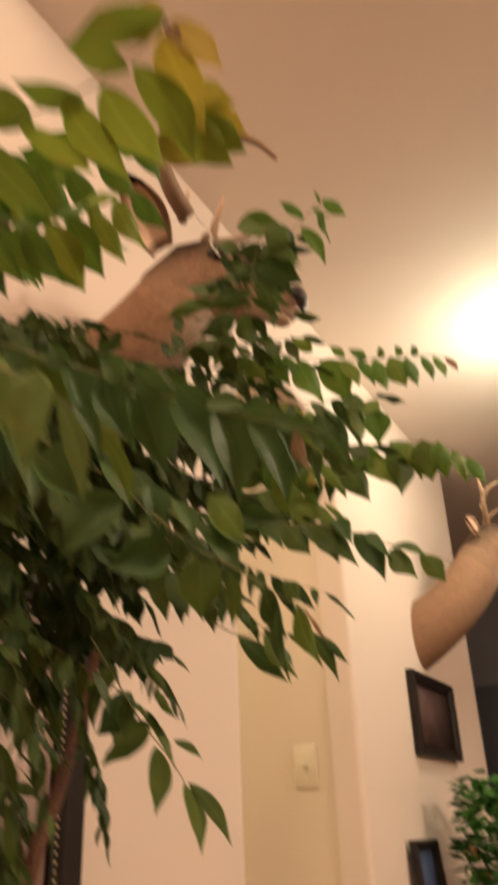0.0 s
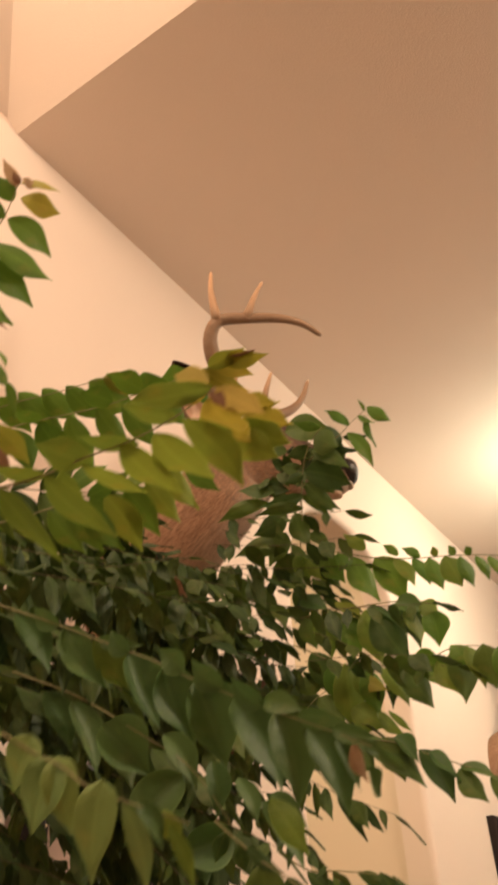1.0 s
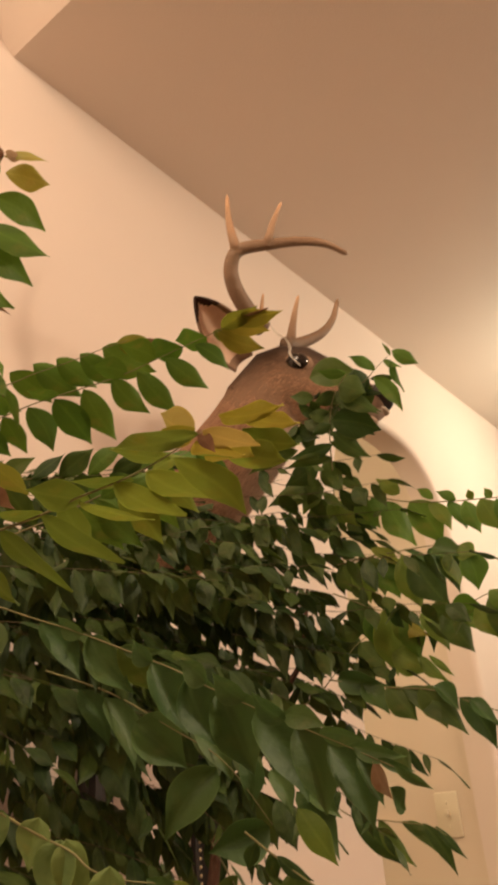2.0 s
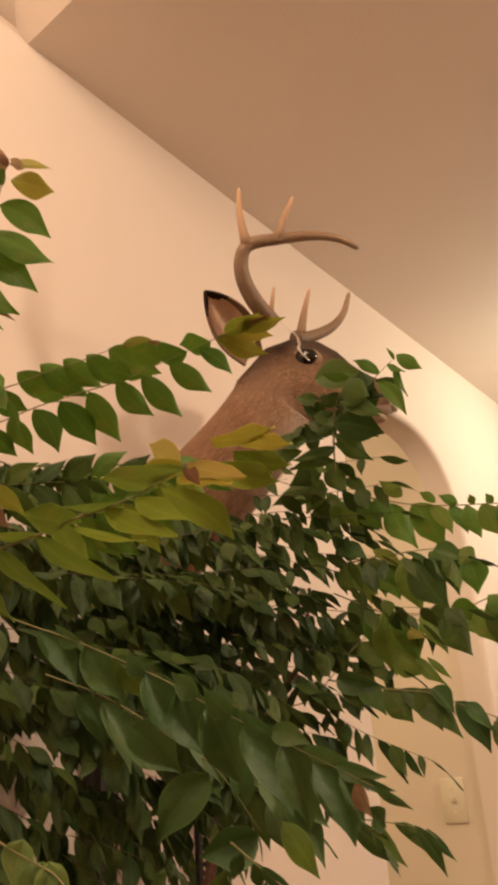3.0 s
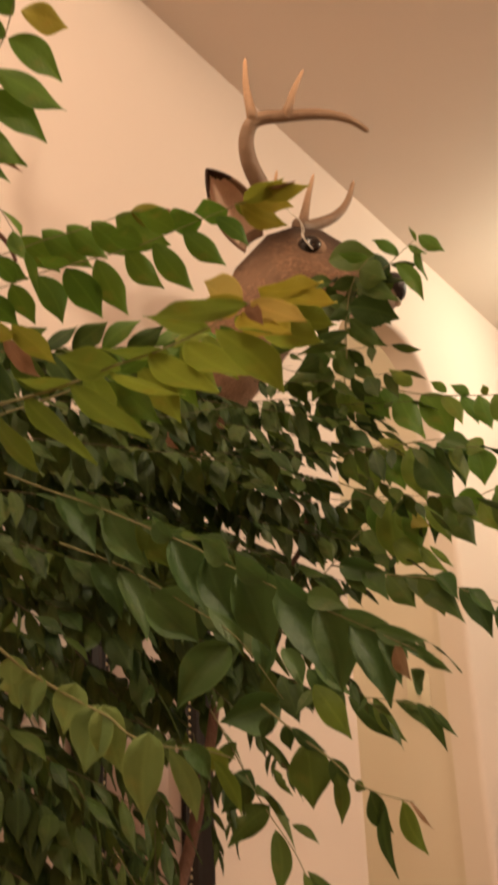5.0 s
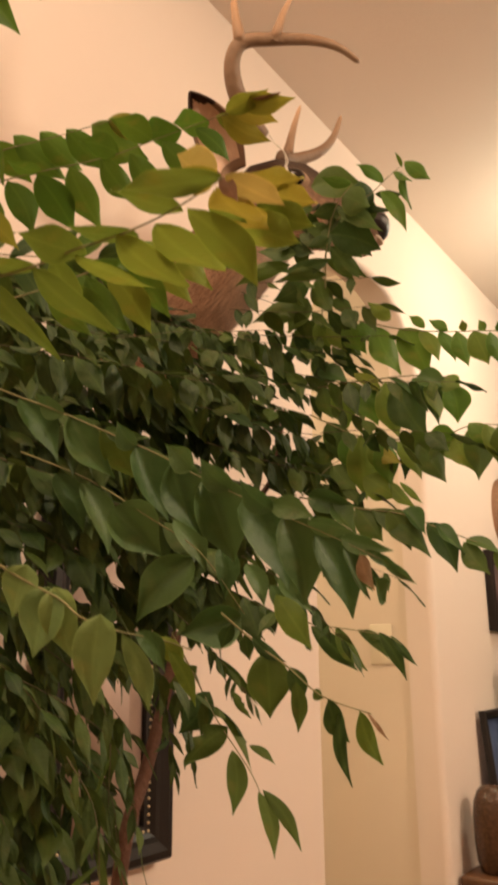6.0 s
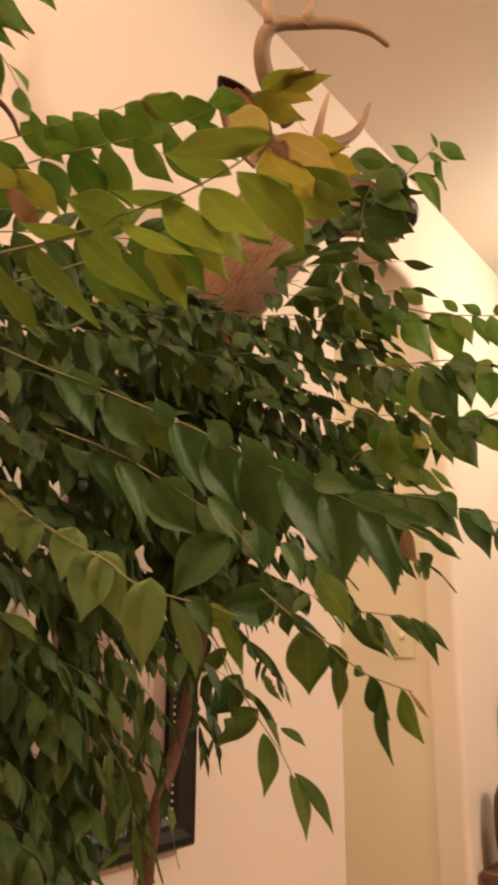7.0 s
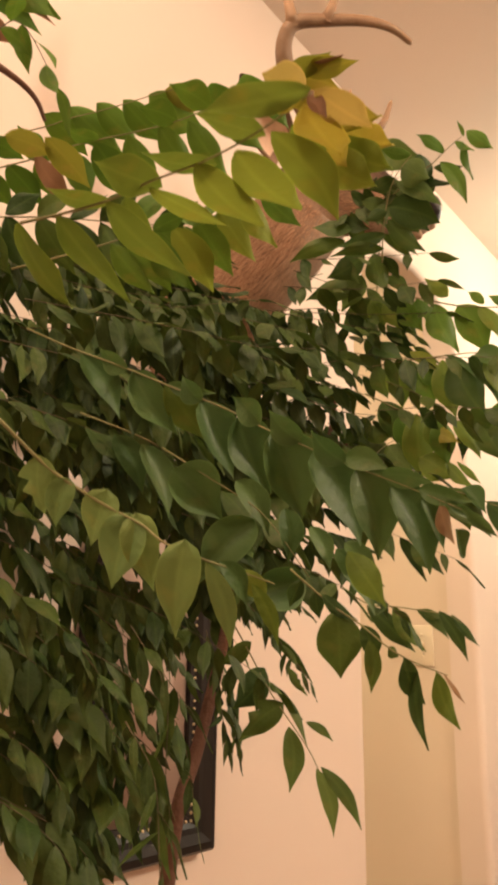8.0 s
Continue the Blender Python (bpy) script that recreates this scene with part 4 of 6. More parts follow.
leaf(f, (0.27, -1.156, 1.809), (0.281, -1.119, 1.793), 0.28, leaf_green, 0.5, 0.14)
leaf(f, (0.295, -1.147, 1.826), (0.309, -1.101, 1.798), 0.26, leaf_green, 0.4, 0.14)
leaf(f, (0.318, -1.134, 1.832), (0.341, -1.082, 1.802), 0.25, leaf_green, 0.4, 0.14)
leaf(f, (0.34, -1.12, 1.835), (0.356, -1.076, 1.809), 0.27, leaf_green, 0.4, 0.14)
leaf(f, (0.362, -1.106, 1.837), (0.378, -1.061, 1.807), 0.26, leaf_green, 0.4, 0.14)
leaf(f, (0.385, -1.094, 1.84), (0.417, -1.045, 1.816), 0.3, leaf_green, 0.4, 0.14)
leaf(f, (0.4, -1.087, 1.843), (0.429, -1.05, 1.835), 0.3, leaf_olive, 0.5, 0.14)
leaf(f, (0.421, -1.073, 1.84), (0.434, -1.05, 1.838), 0.3, leaf_brown, 0.6, 0.14)
f = stalk([(0.388, -1.293, 1.783), (0.41, -1.29, 1.811), (0.436, -1.289, 1.841), (0.451, -1.289, 1.857), (0.466, -1.29, 1.873), (0.481, -1.295, 1.89), (0.487, -1.295, 1.896)], 0.0007)
leaf(f, (0.48, -1.288, 1.886), (0.501, -1.256, 1.885), 0.29, leaf_gold, 0.2, 0.08)
leaf(f, (0.487, -1.295, 1.895), (0.509, -1.265, 1.897), 0.18, leaf_gold, 0.2, 0.08)
leaf(f, (0.489, -1.296, 1.898), (0.497, -1.281, 1.896), 0.34, leaf_tan, 0.2, 0.08)
leaf(f, (0.483, -1.295, 1.892), (0.487, -1.317, 1.907), 0.24, leaf_tan, 0.1, 0.08)
leaf(f, (0.485, -1.295, 1.894), (0.487, -1.305, 1.901), 0.3, leaf_brown, 0.1, 0.08)
leaf(f, (0.475, -1.291, 1.882), (0.475, -1.316, 1.896), 0.36, leaf_green, 0.1, 0.08)
leaf(f, (0.464, -1.288, 1.87), (0.457, -1.318, 1.88), 0.38, leaf_green, 0.1, 0.08)
leaf(f, (0.452, -1.289, 1.858), (0.439, -1.319, 1.862), 0.38, leaf_green, 0.1, 0.08)
leaf(f, (0.437, -1.289, 1.842), (0.427, -1.318, 1.848), 0.38, leaf_green, 0.1, 0.08)
leaf(f, (0.464, -1.287, 1.869), (0.481, -1.241, 1.856), 0.26, leaf_green, 0.2, 0.08)
leaf(f, (0.446, -1.286, 1.85), (0.474, -1.231, 1.84), 0.26, leaf_green, 0.2, 0.08)
leaf(f, (0.431, -1.286, 1.834), (0.453, -1.231, 1.818), 0.24, leaf_green, 0.2, 0.08)
leaf(f, (0.416, -1.29, 1.818), (0.431, -1.236, 1.796), 0.24, leaf_green, 0.2, 0.08)
leaf(f, (0.403, -1.29, 1.802), (0.426, -1.237, 1.79), 0.12, leaf_brown, 0.3, 0.08)
leaf(f, (0.399, -1.289, 1.797), (0.416, -1.242, 1.782), 0.18, leaf_green, 0.3, 0.08)
leaf(f, (0.39, -1.289, 1.784), (0.402, -1.254, 1.773), 0.19, leaf_brown, 0.3, 0.08)
f = stalk([(0.449, -1.254, 1.519), (0.47, -1.233, 1.507), (0.498, -1.217, 1.494), (0.535, -1.202, 1.475), (0.57, -1.192, 1.457), (0.593, -1.187, 1.443), (0.639, -1.176, 1.418), (0.676, -1.172, 1.4), (0.707, -1.168, 1.384)], 0.0006)
leaf(f, (0.476, -1.229, 1.503), (0.488, -1.202, 1.463), 0.24, leaf_cool, 0.1, 0.2)
leaf(f, (0.508, -1.212, 1.489), (0.528, -1.188, 1.449), 0.23, leaf_cool, 0.1, 0.2)
leaf(f, (0.529, -1.204, 1.478), (0.536, -1.168, 1.447), 0.2, leaf_dark, 0.1, 0.2)
leaf(f, (0.553, -1.196, 1.464), (0.57, -1.176, 1.419), 0.29, leaf_cool, 0.1, 0.2)
leaf(f, (0.578, -1.19, 1.451), (0.591, -1.171, 1.406), 0.29, leaf_cool, 0.1, 0.2)
leaf(f, (0.6, -1.185, 1.439), (0.612, -1.166, 1.389), 0.29, leaf_cool, 0.05, 0.2)
leaf(f, (0.625, -1.179, 1.425), (0.645, -1.161, 1.371), 0.29, leaf_cool, 0.05, 0.2)
leaf(f, (0.65, -1.175, 1.412), (0.662, -1.16, 1.364), 0.29, leaf_cool, 0.05, 0.2)
leaf(f, (0.669, -1.172, 1.4), (0.692, -1.159, 1.358), 0.29, leaf_cool, 0.05, 0.2)
leaf(f, (0.686, -1.17, 1.391), (0.697, -1.159, 1.366), 0.29, leaf_cool, 0.05, 0.2)
leaf(f, (0.696, -1.17, 1.388), (0.699, -1.158, 1.368), 0.2, leaf_tan, 0.05, 0.2)
leaf(f, (0.703, -1.168, 1.374), (0.7, -1.146, 1.362), 0.24, leaf_cool, 0.1, 0.2)
leaf(f, (0.531, -1.203, 1.478), (0.556, -1.188, 1.47), 0.17, leaf_cool, 0.6, 0.2)
leaf(f, (0.593, -1.187, 1.445), (0.581, -1.2, 1.46), 0.36, leaf_cool, 0.3, 0.2)
leaf(f, (0.618, -1.181, 1.431), (0.605, -1.196, 1.449), 0.36, leaf_cool, 0.3, 0.2)
leaf(f, (0.644, -1.176, 1.416), (0.629, -1.189, 1.434), 0.34, leaf_cool, 0.3, 0.2)
leaf(f, (0.643, -1.176, 1.419), (0.669, -1.173, 1.409), 0.28, leaf_cool, 0.6, 0.2)
leaf(f, (0.665, -1.173, 1.407), (0.693, -1.171, 1.398), 0.24, leaf_cool, 0.6, 0.2)
leaf(f, (0.685, -1.171, 1.397), (0.712, -1.166, 1.388), 0.2, leaf_cool, 0.6, 0.2)
leaf(f, (0.699, -1.17, 1.389), (0.713, -1.153, 1.38), 0.13, leaf_cool, 0.6, 0.2)
leaf(f, (0.707, -1.168, 1.384), (0.72, -1.149, 1.37), 0.1, leaf_cool, 0.5, 0.2)
leaf(f, (0.505, -1.214, 1.49), (0.487, -1.225, 1.506), 0.34, leaf_cool, 0.3, 0.2)
leaf(f, (0.554, -1.196, 1.464), (0.546, -1.209, 1.477), 0.36, leaf_cool, 0.3, 0.2)
f = stalk([(0.614, -1.382, 1.394), (0.622, -1.364, 1.378), (0.633, -1.353, 1.368), (0.641, -1.346, 1.362), (0.651, -1.34, 1.356), (0.66, -1.337, 1.349), (0.668, -1.325, 1.344), (0.67, -1.302, 1.341), (0.678, -1.292, 1.337)], 0.00055)
leaf(f, (0.621, -1.367, 1.382), (0.618, -1.36, 1.36), 0.34, chewed_pale, 0.1, 0.12)
leaf(f, (0.628, -1.358, 1.374), (0.62, -1.357, 1.355), 0.28, folded_pale, 0.1, 0.12)
leaf(f, (0.639, -1.348, 1.37), (0.63, -1.348, 1.348), 0.29, folded_pale, 0.1, 0.12)
leaf(f, (0.646, -1.342, 1.361), (0.636, -1.342, 1.332), 0.28, folded_pale, 0.1, 0.12)
leaf(f, (0.648, -1.341, 1.361), (0.652, -1.334, 1.332), 0.26, folded_pale, -0.2, 0.12)
leaf(f, (0.668, -1.335, 1.35), (0.661, -1.332, 1.313), 0.23, folded_pale, 0.0, 0.12)
leaf(f, (0.668, -1.323, 1.343), (0.668, -1.302, 1.309), 0.11, leaf_pale, 0.0, 0.12)
leaf(f, (0.669, -1.316, 1.344), (0.668, -1.295, 1.327), 0.2, leaf_cool, 0.1, 0.12)
leaf(f, (0.67, -1.302, 1.342), (0.674, -1.29, 1.329), 0.22, leaf_moss, 0.1, 0.12)
leaf(f, (0.671, -1.298, 1.337), (0.678, -1.287, 1.313), 0.12, leaf_moss, 0.0, 0.12)
f = stalk([(0.606, -1.175, 1.359), (0.616, -1.167, 1.348), (0.626, -1.16, 1.338), (0.642, -1.159, 1.328), (0.659, -1.161, 1.316), (0.666, -1.152, 1.31), (0.672, -1.136, 1.305), (0.676, -1.125, 1.302)], 0.0005)
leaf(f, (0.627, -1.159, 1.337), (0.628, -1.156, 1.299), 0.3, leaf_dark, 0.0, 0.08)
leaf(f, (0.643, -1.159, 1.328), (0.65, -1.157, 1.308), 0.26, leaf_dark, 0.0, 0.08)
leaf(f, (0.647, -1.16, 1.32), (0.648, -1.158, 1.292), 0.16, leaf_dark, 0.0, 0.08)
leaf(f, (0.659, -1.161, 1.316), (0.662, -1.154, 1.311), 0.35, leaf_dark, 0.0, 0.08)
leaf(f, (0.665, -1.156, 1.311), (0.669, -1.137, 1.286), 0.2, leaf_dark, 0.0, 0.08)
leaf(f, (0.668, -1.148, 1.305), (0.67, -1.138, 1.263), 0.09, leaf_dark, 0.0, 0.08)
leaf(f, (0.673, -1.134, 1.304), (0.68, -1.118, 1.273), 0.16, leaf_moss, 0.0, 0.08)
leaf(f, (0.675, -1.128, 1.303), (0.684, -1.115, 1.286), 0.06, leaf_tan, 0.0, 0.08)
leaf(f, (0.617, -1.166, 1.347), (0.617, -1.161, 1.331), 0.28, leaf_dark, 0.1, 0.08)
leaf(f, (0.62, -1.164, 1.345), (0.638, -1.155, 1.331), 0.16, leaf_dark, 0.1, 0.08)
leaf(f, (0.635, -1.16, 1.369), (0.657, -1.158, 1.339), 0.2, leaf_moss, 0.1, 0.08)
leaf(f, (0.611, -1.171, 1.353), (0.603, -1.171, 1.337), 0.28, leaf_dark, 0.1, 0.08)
f = stalk([(0.514, -0.866, 1.718), (0.522, -0.877, 1.744), (0.532, -0.887, 1.769), (0.549, -0.899, 1.79), (0.571, -0.905, 1.804)], 0.0007)
leaf(f, (0.534, -0.887, 1.767), (0.579, -0.861, 1.748), 0.34, leaf_dark, 0.3, 0.25)
leaf(f, (0.547, -0.894, 1.787), (0.584, -0.868, 1.763), 0.26, leaf_dark, 0.3, 0.25)
leaf(f, (0.556, -0.899, 1.8), (0.581, -0.885, 1.787), 0.6, leaf_dark, 0.1, 0.25)
leaf(f, (0.53, -0.882, 1.756), (0.559, -0.855, 1.723), 0.2, leaf_dark, 0.2, 0.25)
leaf(f, (0.525, -0.877, 1.743), (0.481, -0.903, 1.732), 0.16, leaf_dark, 0.3, 0.25)
leaf(f, (0.52, -0.872, 1.73), (0.473, -0.902, 1.721), 0.13, leaf_dark, 0.3, 0.25)
leaf(f, (0.532, -0.886, 1.763), (0.513, -0.898, 1.754), 0.3, leaf_dark, 0.3, 0.25)
leaf(f, (0.568, -0.899, 1.809), (0.545, -0.922, 1.813), 0.2, leaf_green, 0.3, 0.25)
# three fronds with brighter greens mixed in, hall backlight put into their colours
f = stalk([(0.464, -0.81, 1.714), (0.513, -0.799, 1.705), (0.562, -0.787, 1.686), (0.61, -0.781, 1.673), (0.659, -0.78, 1.662), (0.692, -0.772, 1.655), (0.707, -0.766, 1.65)], 0.0007)
leaf(f, (0.536, -0.792, 1.694), (0.56, -0.778, 1.638), 0.28, leaf_green, 0.1, 0.16)
leaf(f, (0.563, -0.787, 1.686), (0.59, -0.775, 1.633), 0.3, leaf_green, 0.1, 0.16)
leaf(f, (0.585, -0.784, 1.68), (0.603, -0.778, 1.642), 0.27, leaf_moss, 0.1, 0.16)
leaf(f, (0.607, -0.782, 1.674), (0.621, -0.777, 1.638), 0.31, leaf_green, 0.1, 0.16)
leaf(f, (0.625, -0.78, 1.67), (0.637, -0.776, 1.632), 0.32, leaf_green, 0.1, 0.16)
leaf(f, (0.643, -0.78, 1.666), (0.657, -0.776, 1.629), 0.32, leaf_moss, 0.1, 0.16)
leaf(f, (0.66, -0.779, 1.661), (0.672, -0.774, 1.626), 0.31, leaf_green, 0.1, 0.16)
leaf(f, (0.677, -0.777, 1.657), (0.685, -0.771, 1.627), 0.31, leaf_green, 0.1, 0.16)
leaf(f, (0.689, -0.772, 1.655), (0.698, -0.768, 1.627), 0.31, leaf_green, 0.1, 0.16)
leaf(f, (0.7, -0.768, 1.652), (0.711, -0.767, 1.632), 0.28, leaf_brown, 0.1, 0.16)
leaf(f, (0.555, -0.792, 1.697), (0.538, -0.81, 1.718), 0.3, leaf_moss, 0.2, 0.16)
leaf(f, (0.591, -0.784, 1.681), (0.579, -0.797, 1.694), 0.27, leaf_green, 0.2, 0.16)
leaf(f, (0.616, -0.781, 1.673), (0.602, -0.794, 1.686), 0.29, leaf_green, 0.2, 0.16)
leaf(f, (0.635, -0.78, 1.668), (0.636, -0.791, 1.676), 0.39, leaf_moss, 0.2, 0.16)
leaf(f, (0.655, -0.78, 1.663), (0.655, -0.791, 1.671), 0.39, leaf_green, 0.2, 0.16)
leaf(f, (0.671, -0.779, 1.658), (0.672, -0.79, 1.665), 0.39, leaf_green, 0.2, 0.16)
leaf(f, (0.486, -0.804, 1.71), (0.503, -0.795, 1.673), 0.31, leaf_moss, 0.1, 0.16)
leaf(f, (0.504, -0.8, 1.706), (0.523, -0.79, 1.666), 0.31, leaf_green, 0.1, 0.16)
leaf(f, (0.52, -0.797, 1.702), (0.529, -0.793, 1.675), 0.34, leaf_green, 0.1, 0.16)
leaf(f, (0.471, -0.808, 1.712), (0.484, -0.801, 1.68), 0.34, leaf_moss, 0.1, 0.16)
f = stalk([(0.461, -0.795, 1.635), (0.504, -0.786, 1.636), (0.535, -0.78, 1.635), (0.57, -0.774, 1.633), (0.603, -0.769, 1.626), (0.617, -0.766, 1.618)], 0.0007)
leaf(f, (0.538, -0.778, 1.631), (0.55, -0.766, 1.569), 0.3, leaf_moss, 0.1, 0.16)
leaf(f, (0.55, -0.776, 1.629), (0.578, -0.762, 1.565), 0.3, leaf_dark, 0.1, 0.16)
leaf(f, (0.569, -0.774, 1.63), (0.599, -0.765, 1.583), 0.28, leaf_cool, 0.1, 0.16)
leaf(f, (0.574, -0.773, 1.631), (0.611, -0.774, 1.616), 0.34, leaf_cool, 0.5, 0.16)
leaf(f, (0.542, -0.779, 1.636), (0.575, -0.773, 1.603), 0.13, leaf_cool, 0.3, 0.16)
leaf(f, (0.608, -0.766, 1.617), (0.617, -0.762, 1.577), 0.38, leaf_green, 0.1, 0.16)
leaf(f, (0.601, -0.769, 1.625), (0.62, -0.772, 1.612), 0.56, leaf_moss, 0.2, 0.16)
leaf(f, (0.505, -0.789, 1.645), (0.536, -0.781, 1.616), 0.22, leaf_olive, 0.1, 0.16)
leaf(f, (0.501, -0.787, 1.637), (0.509, -0.778, 1.589), 0.34, leaf_dark, 0.1, 0.16)
leaf(f, (0.52, -0.78, 1.628), (0.525, -0.774, 1.584), 0.36, leaf_green, 0.1, 0.16)
leaf(f, (0.484, -0.789, 1.634), (0.494, -0.78, 1.587), 0.34, leaf_moss, 0.1, 0.16)
leaf(f, (0.466, -0.794, 1.635), (0.476, -0.788, 1.598), 0.34, leaf_dark, 0.1, 0.16)
leaf(f, (0.465, -0.801, 1.653), (0.5, -0.794, 1.634), 0.34, leaf_cool, 0.5, 0.16)
leaf(f, (0.516, -0.783, 1.636), (0.539, -0.776, 1.599), 0.34, leaf_green, 0.1, 0.16)
leaf(f, (0.584, -0.77, 1.624), (0.595, -0.765, 1.582), 0.34, leaf_moss, 0.1, 0.16)
f = stalk([(0.456, -0.806, 1.6), (0.473, -0.798, 1.59), (0.502, -0.786, 1.573), (0.538, -0.777, 1.565), (0.585, -0.768, 1.558), (0.628, -0.767, 1.567), (0.667, -0.761, 1.56), (0.705, -0.745, 1.538)], 0.0007)
leaf(f, (0.66, -0.764, 1.565), (0.666, -0.759, 1.519), 0.34, leaf_dark, 0.1, 0.16)
leaf(f, (0.675, -0.759, 1.561), (0.682, -0.755, 1.52), 0.34, leaf_green, 0.1, 0.16)
leaf(f, (0.688, -0.752, 1.549), (0.697, -0.749, 1.509), 0.34, leaf_moss, 0.1, 0.16)
leaf(f, (0.7, -0.747, 1.54), (0.718, -0.744, 1.51), 0.28, leaf_green, 0.1, 0.16)
leaf(f, (0.474, -0.798, 1.59), (0.49, -0.79, 1.544), 0.31, leaf_dark, 0.1, 0.16)
leaf(f, (0.508, -0.785, 1.573), (0.512, -0.775, 1.501), 0.27, leaf_moss, 0.1, 0.16)
leaf(f, (0.517, -0.78, 1.561), (0.552, -0.775, 1.537), 0.22, leaf_gold, 0.1, 0.16)
leaf(f, (0.531, -0.778, 1.564), (0.541, -0.772, 1.515), 0.34, leaf_green, 0.1, 0.16)
leaf(f, (0.546, -0.774, 1.562), (0.571, -0.768, 1.517), 0.3, leaf_moss, 0.1, 0.16)
leaf(f, (0.57, -0.77, 1.56), (0.598, -0.765, 1.514), 0.31, leaf_dark, 0.1, 0.16)
leaf(f, (0.591, -0.767, 1.557), (0.612, -0.766, 1.528), 0.34, leaf_green, 0.1, 0.16)
leaf(f, (0.609, -0.766, 1.559), (0.629, -0.763, 1.519), 0.29, leaf_moss, 0.1, 0.16)
leaf(f, (0.628, -0.766, 1.566), (0.63, -0.761, 1.509), 0.34, leaf_dark, 0.1, 0.16)
leaf(f, (0.626, -0.768, 1.57), (0.647, -0.769, 1.546), 0.28, leaf_green, 0.2, 0.16)
leaf(f, (0.643, -0.766, 1.566), (0.654, -0.762, 1.52), 0.34, leaf_moss, 0.1, 0.16)
leaf(f, (0.556, -0.773, 1.563), (0.584, -0.774, 1.547), 0.39, leaf_dark, 0.4, 0.16)
leaf(f, (0.58, -0.769, 1.56), (0.617, -0.771, 1.549), 0.39, leaf_green, 0.4, 0.16)
leaf(f, (0.504, -0.774, 1.528), (0.542, -0.77, 1.503), 0.34, leaf_moss, 0.2, 0.16)
leaf(f, (0.531, -0.767, 1.519), (0.562, -0.764, 1.487), 0.17, leaf_moss, 0.1, 0.16)
leaf(f, (0.543, -0.765, 1.518), (0.569, -0.764, 1.494), 0.13, leaf_moss, 0.1, 0.16)
leaf(f, (0.472, -0.786, 1.542), (0.498, -0.781, 1.513), 0.39, leaf_dark, 0.1, 0.16)
leaf(f, (0.489, -0.789, 1.572), (0.499, -0.785, 1.532), 0.34, leaf_green, 0.1, 0.16)
leaf(f, (0.522, -0.78, 1.565), (0.53, -0.778, 1.529), 0.34, leaf_moss, 0.1, 0.16)
f = stalk([(0.459, -0.839, 1.499), (0.515, -0.818, 1.484), (0.56, -0.807, 1.475), (0.592, -0.799, 1.46), (0.645, -0.791, 1.435), (0.677, -0.782, 1.42)], 0.0007)
leaf(f, (0.492, -0.825, 1.491), (0.517, -0.821, 1.459), 0.34, leaf_cool, 0.1, 0.16)
leaf(f, (0.515, -0.818, 1.485), (0.544, -0.814, 1.45), 0.29, leaf_dark, 0.1, 0.16)
leaf(f, (0.531, -0.814, 1.482), (0.589, -0.803, 1.429), 0.21, leaf_dark, 0.1, 0.16)
leaf(f, (0.549, -0.809, 1.48), (0.572, -0.807, 1.441), 0.34, leaf_dark, 0.1, 0.16)
leaf(f, (0.563, -0.807, 1.479), (0.588, -0.807, 1.454), 0.25, leaf_cool, 0.2, 0.16)
leaf(f, (0.586, -0.801, 1.464), (0.618, -0.799, 1.419), 0.25, leaf_dark, 0.1, 0.16)
leaf(f, (0.595, -0.799, 1.461), (0.624, -0.8, 1.432), 0.22, leaf_cool, 0.2, 0.16)
leaf(f, (0.62, -0.793, 1.442), (0.644, -0.796, 1.41), 0.28, leaf_dark, 0.1, 0.16)
leaf(f, (0.622, -0.794, 1.444), (0.657, -0.797, 1.427), 0.22, leaf_cool, 0.3, 0.16)
leaf(f, (0.472, -0.832, 1.496), (0.493, -0.828, 1.464), 0.34, leaf_dark, 0.1, 0.16)
leaf(f, (0.649, -0.79, 1.433), (0.671, -0.79, 1.403), 0.25, leaf_dark, 0.1, 0.16)
leaf(f, (0.467, -0.835, 1.499), (0.518, -0.825, 1.484), 0.22, leaf_cool, 0.5, 0.16)
f = stalk([(0.431, -1.188, 1.481), (0.475, -1.161, 1.459), (0.518, -1.141, 1.429), (0.549, -1.123, 1.404), (0.577, -1.11, 1.362)])
leaf(f, (0.452, -1.173, 1.465), (0.466, -1.155, 1.422), 0.24, leaf_cool)
leaf(f, (0.47, -1.163, 1.457), (0.483, -1.144, 1.405), 0.24, leaf_cool)
leaf(f, (0.491, -1.153, 1.437), (0.519, -1.128, 1.404), 0.32, leaf_cool)
leaf(f, (0.543, -1.125, 1.401), (0.515, -1.15, 1.357), 0.26, leaf_cool)
leaf(f, (0.575, -1.111, 1.361), (0.545, -1.139, 1.347), 0.29, leaf_cool)
leaf(f, (0.532, -1.133, 1.428), (0.554, -1.117, 1.395), 0.24, leaf_cool)
leaf(f, (0.562, -1.117, 1.408), (0.568, -1.115, 1.373), 0.24, leaf_cool)
leaf(f, (0.577, -1.108, 1.396), (0.589, -1.103, 1.366), 0.26, leaf_cool)
leaf(f, (0.591, -1.099, 1.381), (0.614, -1.09, 1.338), 0.21, leaf_cool)
leaf(f, (0.596, -1.096, 1.385), (0.619, -1.088, 1.364), 0.24, leaf_cool)
f = stalk([(0.393, -0.968, 1.356), (0.423, -0.971, 1.318), (0.453, -0.978, 1.283), (0.49, -0.982, 1.245), (0.506, -0.988, 1.228)])
leaf(f, (0.441, -0.971, 1.304), (0.425, -0.994, 1.27), .36, chewed)
leaf(f, (0.465, -0.977, 1.276), (0.442, -1.005, 1.245), .28, chewed)
leaf(f, (0.473, -0.981, 1.258), (0.481, -0.992, 1.21), .2, chewed)
